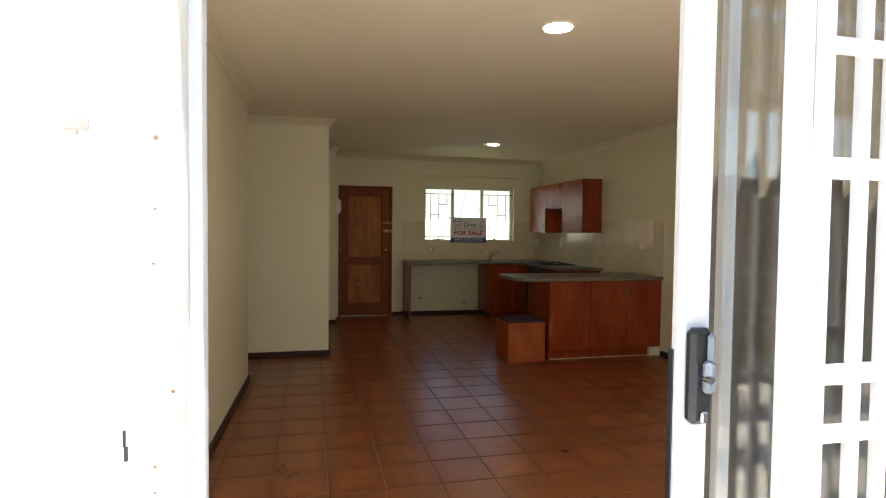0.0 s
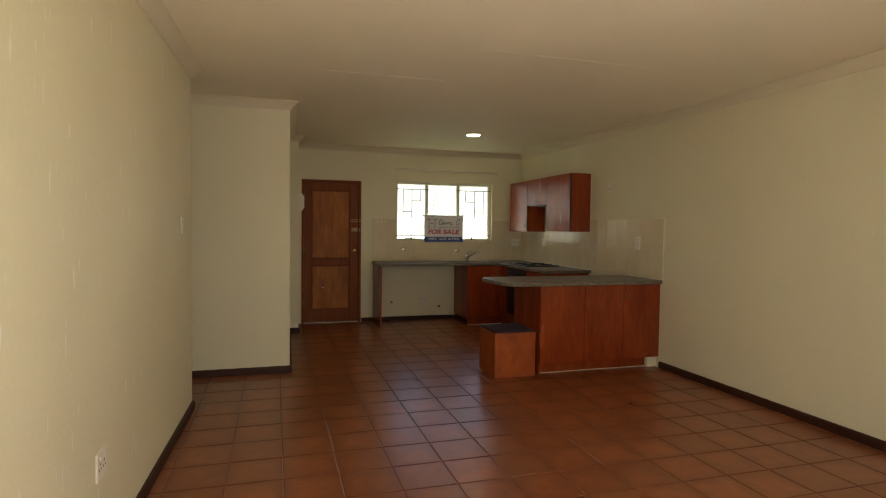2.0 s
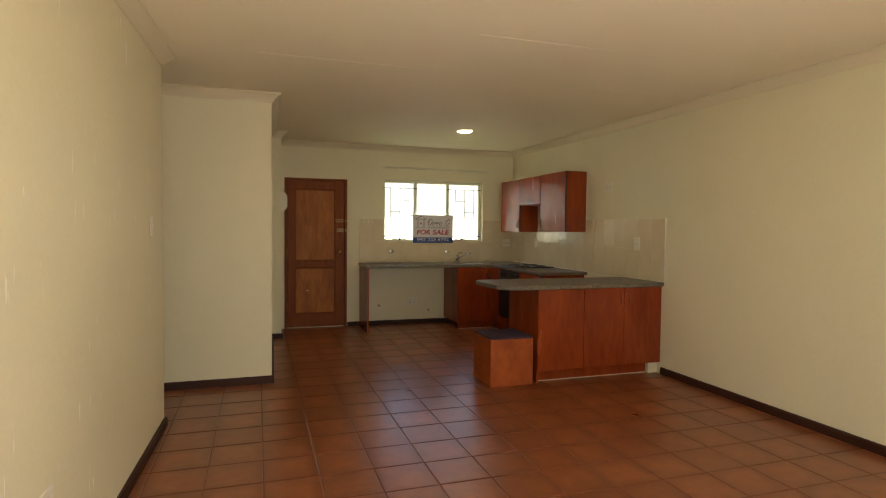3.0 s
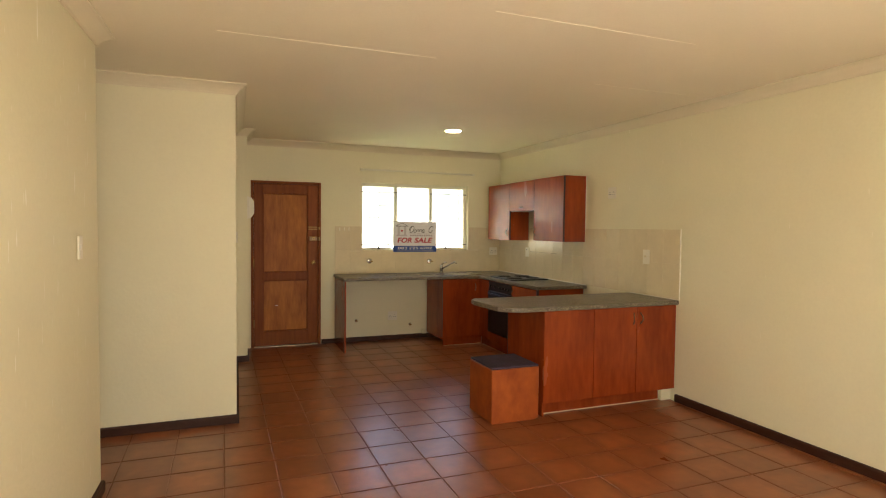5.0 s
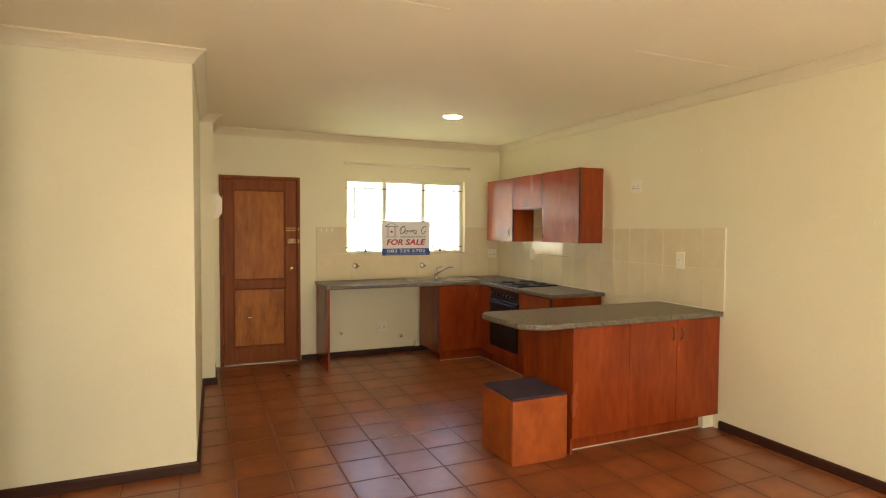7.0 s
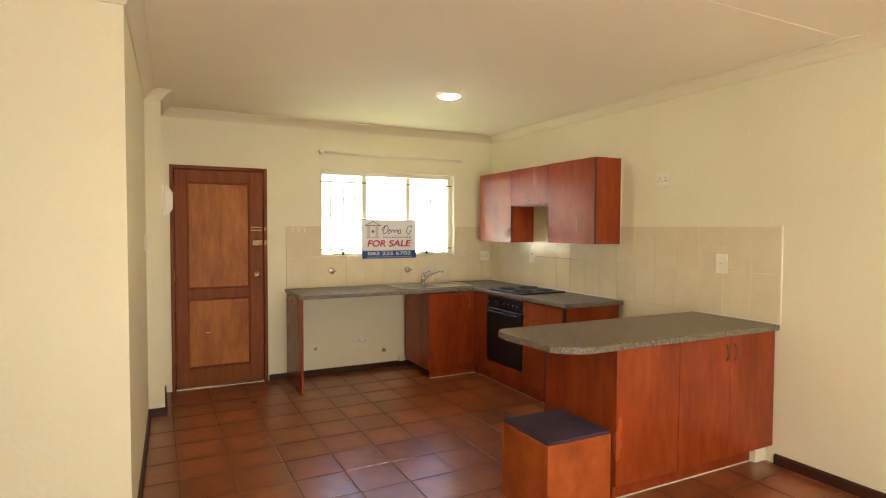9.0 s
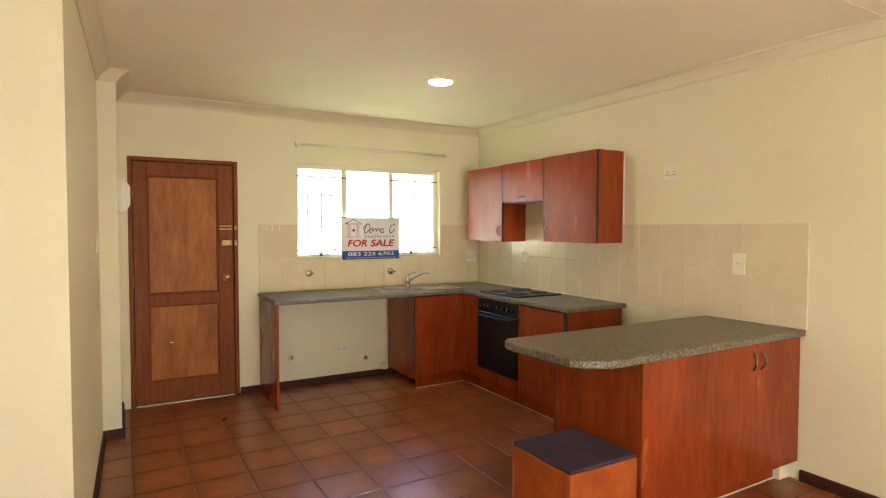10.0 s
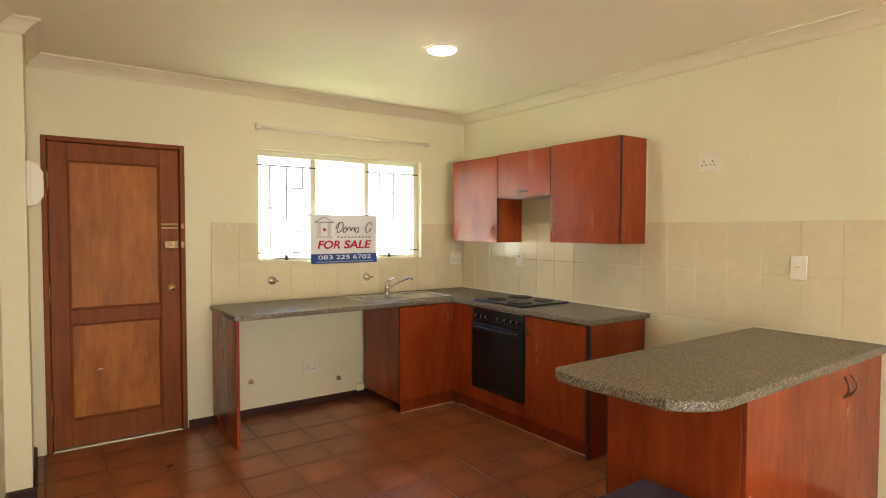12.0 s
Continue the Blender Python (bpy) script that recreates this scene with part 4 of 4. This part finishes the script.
# ---- fittings ----
def socket(name, origin, right, w, h, label, kind):
    """A wall plate; right: the direction along the wall, out of which the plate faces by a quarter turn."""
    o, r = Vector(origin), Vector(right)
    n = Vector((r.y, -r.x, 0))
    def slab(u0, u1, v0, v1, d0, d1, bev=0.0):
        bm = box(u0, u1, -d1, -d0, v0, v1, bev)
        m = Matrix.Translation(o) @ Matrix(((r.x, -n.x, 0, 0), (r.y, -n.y, 0, 0), (0, 0, 1, 0), (0, 0, 0, 1)))
        bmesh.ops.transform(bm, matrix=m, verts=bm.verts)
        return bm
    s = thing(name, o, label, "switch" if kind != "socket" else "socket")
    part("plate", slab(-w / 2, w / 2, -h / 2, h / 2, 0, 0.010, 0.003), M_PLASTIC, s)
    if kind == "socket":
        for c in (-w * 0.22, w * 0.22):
            for u, v in ((0, 0.016), (-0.012, -0.006), (0.012, -0.006)):
                part("pin_hole", slab(c + u - 0.004, c + u + 0.004, v - 0.004 - 0.008, v + 0.004 - 0.008, 0.0095, 0.0108), M_HOLE, s, "dark pin hole")
            part("rocker", slab(c - 0.007, c + 0.007, 0.022, 0.036, 0.010, 0.014, 0.002), M_PLASTIC, s)
    else:
        part("rocker", slab(-0.012, 0.012, -0.016, 0.016, 0.010, 0.015, 0.003), M_PLASTIC, s)
        if kind == "isolator":
            part("toggle", slab(-0.012, 0.012, 0.0, 0.014, 0.015, 0.020, 0.002), M_WTILE, s)
        if kind == "cooker":
            part("window", slab(-0.008, 0.008, 0.024, 0.036, 0.0098, 0.0112), M_HOLE, s)
    return s


RW, BW, LW = (0, -1, 0), (1, 0, 0), (0, 1, 0)
socket("wall_socket", (XR, 6.43, 1.88), RW, 0.125, 0.115, "ivory double socket high on the long wall", "socket")
socket("isolator_switch", (XR - 0.008, 5.90, 1.253), RW, 0.085, 0.135, "ivory isolator switch on the tiled splashback", "isolator")
socket("wall_switch", (XR - 0.008, 8.12, 1.20), RW, 0.085, 0.120, "ivory cooker switch on the splashback tiles", "cooker")
socket("wall_socket", (3.735, YB - 0.008, 1.178), BW, 0.125, 0.110, "ivory double socket beside the window", "socket")
socket("wall_socket", (2.245, YB, 0.318), BW, 0.130, 0.115, "ivory double socket under the worktop", "socket")
socket("wall_socket", (-0.588, 3.18, 0.447), LW, 0.120, 0.115, "ivory double socket low on the wall", "socket")
socket("wall_switch", (-0.531, 4.88, 1.394), LW, 0.075, 0.115, "ivory light switch near the passage", "switch")
socket("wall_switch", (0.256, 7.80, 1.385), LW, 0.075, 0.115, "ivory light switch beside the entrance", "switch")


def wall_tap(x, z, small=False):
    k = 0.6 if small else 1.0
    y = YB if small else YB - 0.008
    t = thing("wall_valve", (x, y, z), "chrome pipe outlet in the wall" if small else "chrome stop tap above the worktop", "tap")
    part("rose", cyl((x, y, z), (x, y - 0.010 * k, z), 0.036 * k, 0.030 * k, 20), M_CHROME, t)
    part("stem", cyl((x, y - 0.008 * k, z), (x, y - 0.050 * k, z), 0.014 * k, n=12), M_CHROME, t)
    if not small:
        part("lever", boxes((x - 0.008, x + 0.034, y - 0.060, y - 0.046, z - 0.007, z + 0.007), bevel=0.003), M_BRASS, t)
    else:
        part("cap", cyl((x, y - 0.028, z), (x, y - 0.040, z), 0.013, n=8), M_BRASS, t)


wall_tap(1.925, 1.055)
wall_tap(2.765, 1.045)
wall_tap(1.752, 0.272, True)
wall_tap(2.492, 0.190, True)
for x in (1.530, 1.590, 1.650):
    hk = thing("wall_hook", (x, YB - 0.008, 1.475), "small white adhesive hook on the tiles", "hook", "hooks on the splashback")
    part("hook", boxes((x - 0.006, x + 0.006, YB - 0.014, YB - 0.008, 1.455, 1.495), (x - 0.005, x + 0.005, YB - 0.024, YB - 0.014, 1.455, 1.462), bevel=0.002), M_PLASTIC, hk)


def intercom():
    t = thing("intercom_handset", (PILX, 8.42, 1.70), "white intercom handset on the wall beside the door", "intercom")
    part("base", box(PILX, PILX + 0.022, 8.36, 8.48, 1.585, 1.835, 0.004), M_PLASTIC, t)
    bm = bmesh.new()
    prof = [(0.022, 1.59), (0.050, 1.60), (0.078, 1.645), (0.078, 1.775), (0.050, 1.82), (0.022, 1.83)]
    for yy in (8.365, 8.425):
        for x, z in prof:
            bm.verts.new((PILX + x, yy, z))
    bm.verts.ensure_lookup_table()
    k = len(prof)
    bm.faces.new([bm.verts[i] for i in range(k)])
    bm.faces.new([bm.verts[k + i] for i in range(k)][::-1])
    for i in range(k):
        bm.faces.new((bm.verts[i], bm.verts[(i + 1) % k], bm.verts[k + (i + 1) % k], bm.verts[k + i]))
    part("handset", bm, M_PLASTIC, t)


intercom()


def downlight(x, y):
    t = thing("downlight", (x, y, H), "round white recessed ceiling light, switched on", "ceiling light", "ceiling downlights")
    bm = bmesh.new()
    n = 32
    rings = [[bm.verts.new((x + r * math.cos(2 * math.pi * k / n), y + r * math.sin(2 * math.pi * k / n), z)) for k in range(n)] for r, z in ((0.094, H), (0.092, H - 0.006), (0.081, H - 0.010), (0.080, H - 0.002))]
    for u, v in zip(rings, rings[1:]):
        for k in range(n):
            bm.faces.new((u[k], u[(k + 1) % n], v[(k + 1) % n], v[k]))
    part("trim_ring", bm, M_PLASTIC, t, smooth=True)
    part("diffuser", cyl((x, y, H - 0.0005), (x, y, H - 0.012), 0.079, n=32), M_LAMP, t, "glowing warm-white diffuser")


downlight(1.394, 2.985)
downlight(2.45, 7.355)


# ---- wall tiles ----
def wall_tiles():
    tw, th, g = 0.2028, 0.3, 0.003
    cache = {}
    def tile(w, h, axis):
        k = (round(w, 4), round(h, 4), axis)
        if k not in cache:
            bm = box(0, w, -0.0075, 0, 0, h, 0.0012) if axis == "b" else box(-0.0075, 0, 0, w, 0, h, 0.0012)
            me = bpy.data.meshes.new("tile")
            bm.to_mesh(me)
            bm.free()
            me.materials.append(M_WTILE)
            cache[k] = me
        return cache[k]
    rt = tagged(new("splashback_side"), "cream ceramic tiled splashback on the side wall", "splashback", "", "structure")
    rt.location = (XR, 5.487, TOP)
    bt = tagged(new("splashback_back"), "cream ceramic tiled splashback under the window", "splashback", "", "structure")
    bt.location = (1.47, YB, TOP)
    part("grout_bed", box(XR - 0.0055, XR - 0.0005, 5.487, YB - 0.0085, TOP + 0.004, 1.513), M_WGROUT, rt)
    part("stained_grout", box(XR - 0.0062, XR - 0.0056, 7.42, 8.06, TOP + 0.02, 1.40), M_DIRT, rt, "cooking-stained grout behind the hob")
    part("edge_trim", box(XR - 0.009, XR - 0.0005, 5.482, 5.4865, TOP + 0.004, 1.515), M_PLASTIC, rt, "pale edge trim")
    part("grout_bed", boxes((1.47, WX0, YB - 0.0055, YB - 0.0005, TOP + 0.002, 1.510), (WX0, WX1, YB - 0.0055, YB - 0.0005, TOP + 0.002, WZ0 - 0.004), (WX1, XR - 0.0005, YB - 0.0055, YB - 0.0005, TOP + 0.002, 1.510)), M_WGROUT, bt)
    def put(me, loc, par):
        ob = new("tile", me)
        ob.location = Vector(loc) - par.location
        ob.parent = par
    rows = ((TOP + 0.004, 1.208), (1.208, 1.512))
    y = 5.487
    while y < YB - 0.02:
        w = min(tw, YB - 0.009 - y)
        for z0, z1 in rows:
            put(tile(w - g, z1 - z0 - g, "r"), (XR - 0.0006, y + g / 2, z0 + g / 2), rt)
        y += tw
    x = 1.47
    while x < XR - 0.02:
        w = min(tw, XR - 0.009 - x)
        put(tile(w - g, (1.183 if x + w > WX0 and x < WX1 else 1.208) - TOP - 0.004 - g, "b"), (x + g / 2, YB - 0.0006, TOP + 0.004 + g / 2), bt)
        a, b = x, x + w
        if b > WX0 and a < WX1:
            if a < WX0:
                b = WX0
            elif b > WX1:
                a = WX1
            else:
                a = b
        if b - a > 0.01:
            put(tile(b - a - g, 1.512 - 1.208 - g, "b"), (a + g / 2, YB - 0.0006, 1.208 + g / 2), bt)
        x += tw


wall_tiles()


# ---- floor tiles ----
def floor_tiles():
    P, G = 0.305, 0.0045
    X0, Y0 = 1.348, 6.003
    def outline(bm, x0, x1, y0, y1):
        z, e, k = 0.0, 0.0045, -0.002
        lo = [bm.verts.new(c) for c in ((x0, y0, -0.008), (x1, y0, -0.008), (x1, y1, -0.008), (x0, y1, -0.008))]
        mi = [bm.verts.new(c) for c in ((x0, y0, k), (x1, y0, k), (x1, y1, k), (x0, y1, k))]
        hi = [bm.verts.new(c) for c in ((x0 + e, y0 + e, z), (x1 - e, y0 + e, z), (x1 - e, y1 - e, z), (x0 + e, y1 - e, z))]
        for i in range(4):
            j = (i + 1) % 4
            bm.faces.new((lo[i], lo[j], mi[j], mi[i]))
            bm.faces.new((mi[i], mi[j], hi[j], hi[i]))
        bm.faces.new(hi)
    base = tagged(new("floor_tiling"), "worn glossy terracotta floor tiles", "floor", "", "structure")
    base.location = (1.6, 5, -0.006)
    rg = random.Random(8)
    cache = {}
    rest = bmesh.new()
    count = 0
    for j in range(-18, 11):
        for i in range(-14, 10):
            x0, x1 = X0 + i * P + G / 2, X0 + (i + 1) * P - G / 2
            y0, y1 = Y0 + j * P + G / 2, Y0 + (j + 1) * P - G / 2
            x0, x1, y0, y1 = max(x0, -2.6), min(x1, XR), max(y0, YF), min(y1, YB)
            if x1 - x0 < 0.02 or y1 - y0 < 0.02:
                continue
            if x1 <= XL + 0.01 and not (y1 > PASS0 and y0 < STUB):
                continue
            if x1 < STUBX and y0 > STUB:
                continue
            near = 2.75 < y0 and x1 > XL and not (x0 > 2.52 and 5.62 < y0 < 6.0) and not (x0 > 3.3 and y0 > 6.9) and not (x0 > 2.75 and y0 > 8.4)
            if near and count < 300:
                k = (round(x1 - x0, 3), round(y1 - y0, 3))
                if k not in cache:
                    bm = bmesh.new()
                    outline(bm, -k[0] / 2, k[0] / 2, -k[1] / 2, k[1] / 2)
                    bmesh.ops.recalc_face_normals(bm, faces=bm.faces)
                    me = bpy.data.meshes.new("tile")
                    bm.to_mesh(me)
                    bm.free()
                    me.materials.append(M_TILE)
                    cache[k] = me
                ob = new("tile", cache[k])
                ob.location = Vector(((x0 + x1) / 2 + rg.gauss(0, 0.0008), (y0 + y1) / 2 + rg.gauss(0, 0.0008), rg.uniform(-0.0006, 0.0002))) - base.location
                ob.rotation_euler = (rg.gauss(0, 0.0012), rg.gauss(0, 0.0012), rg.gauss(0, 0.003))
                ob.parent = base
                count += 1
            else:
                outline(rest, x0, x1, y0, y1)
    r = part("far_tiles", rest, M_TILE_FAR, base)
    tagged(r, "", "", "", "stuff")


floor_tiles()
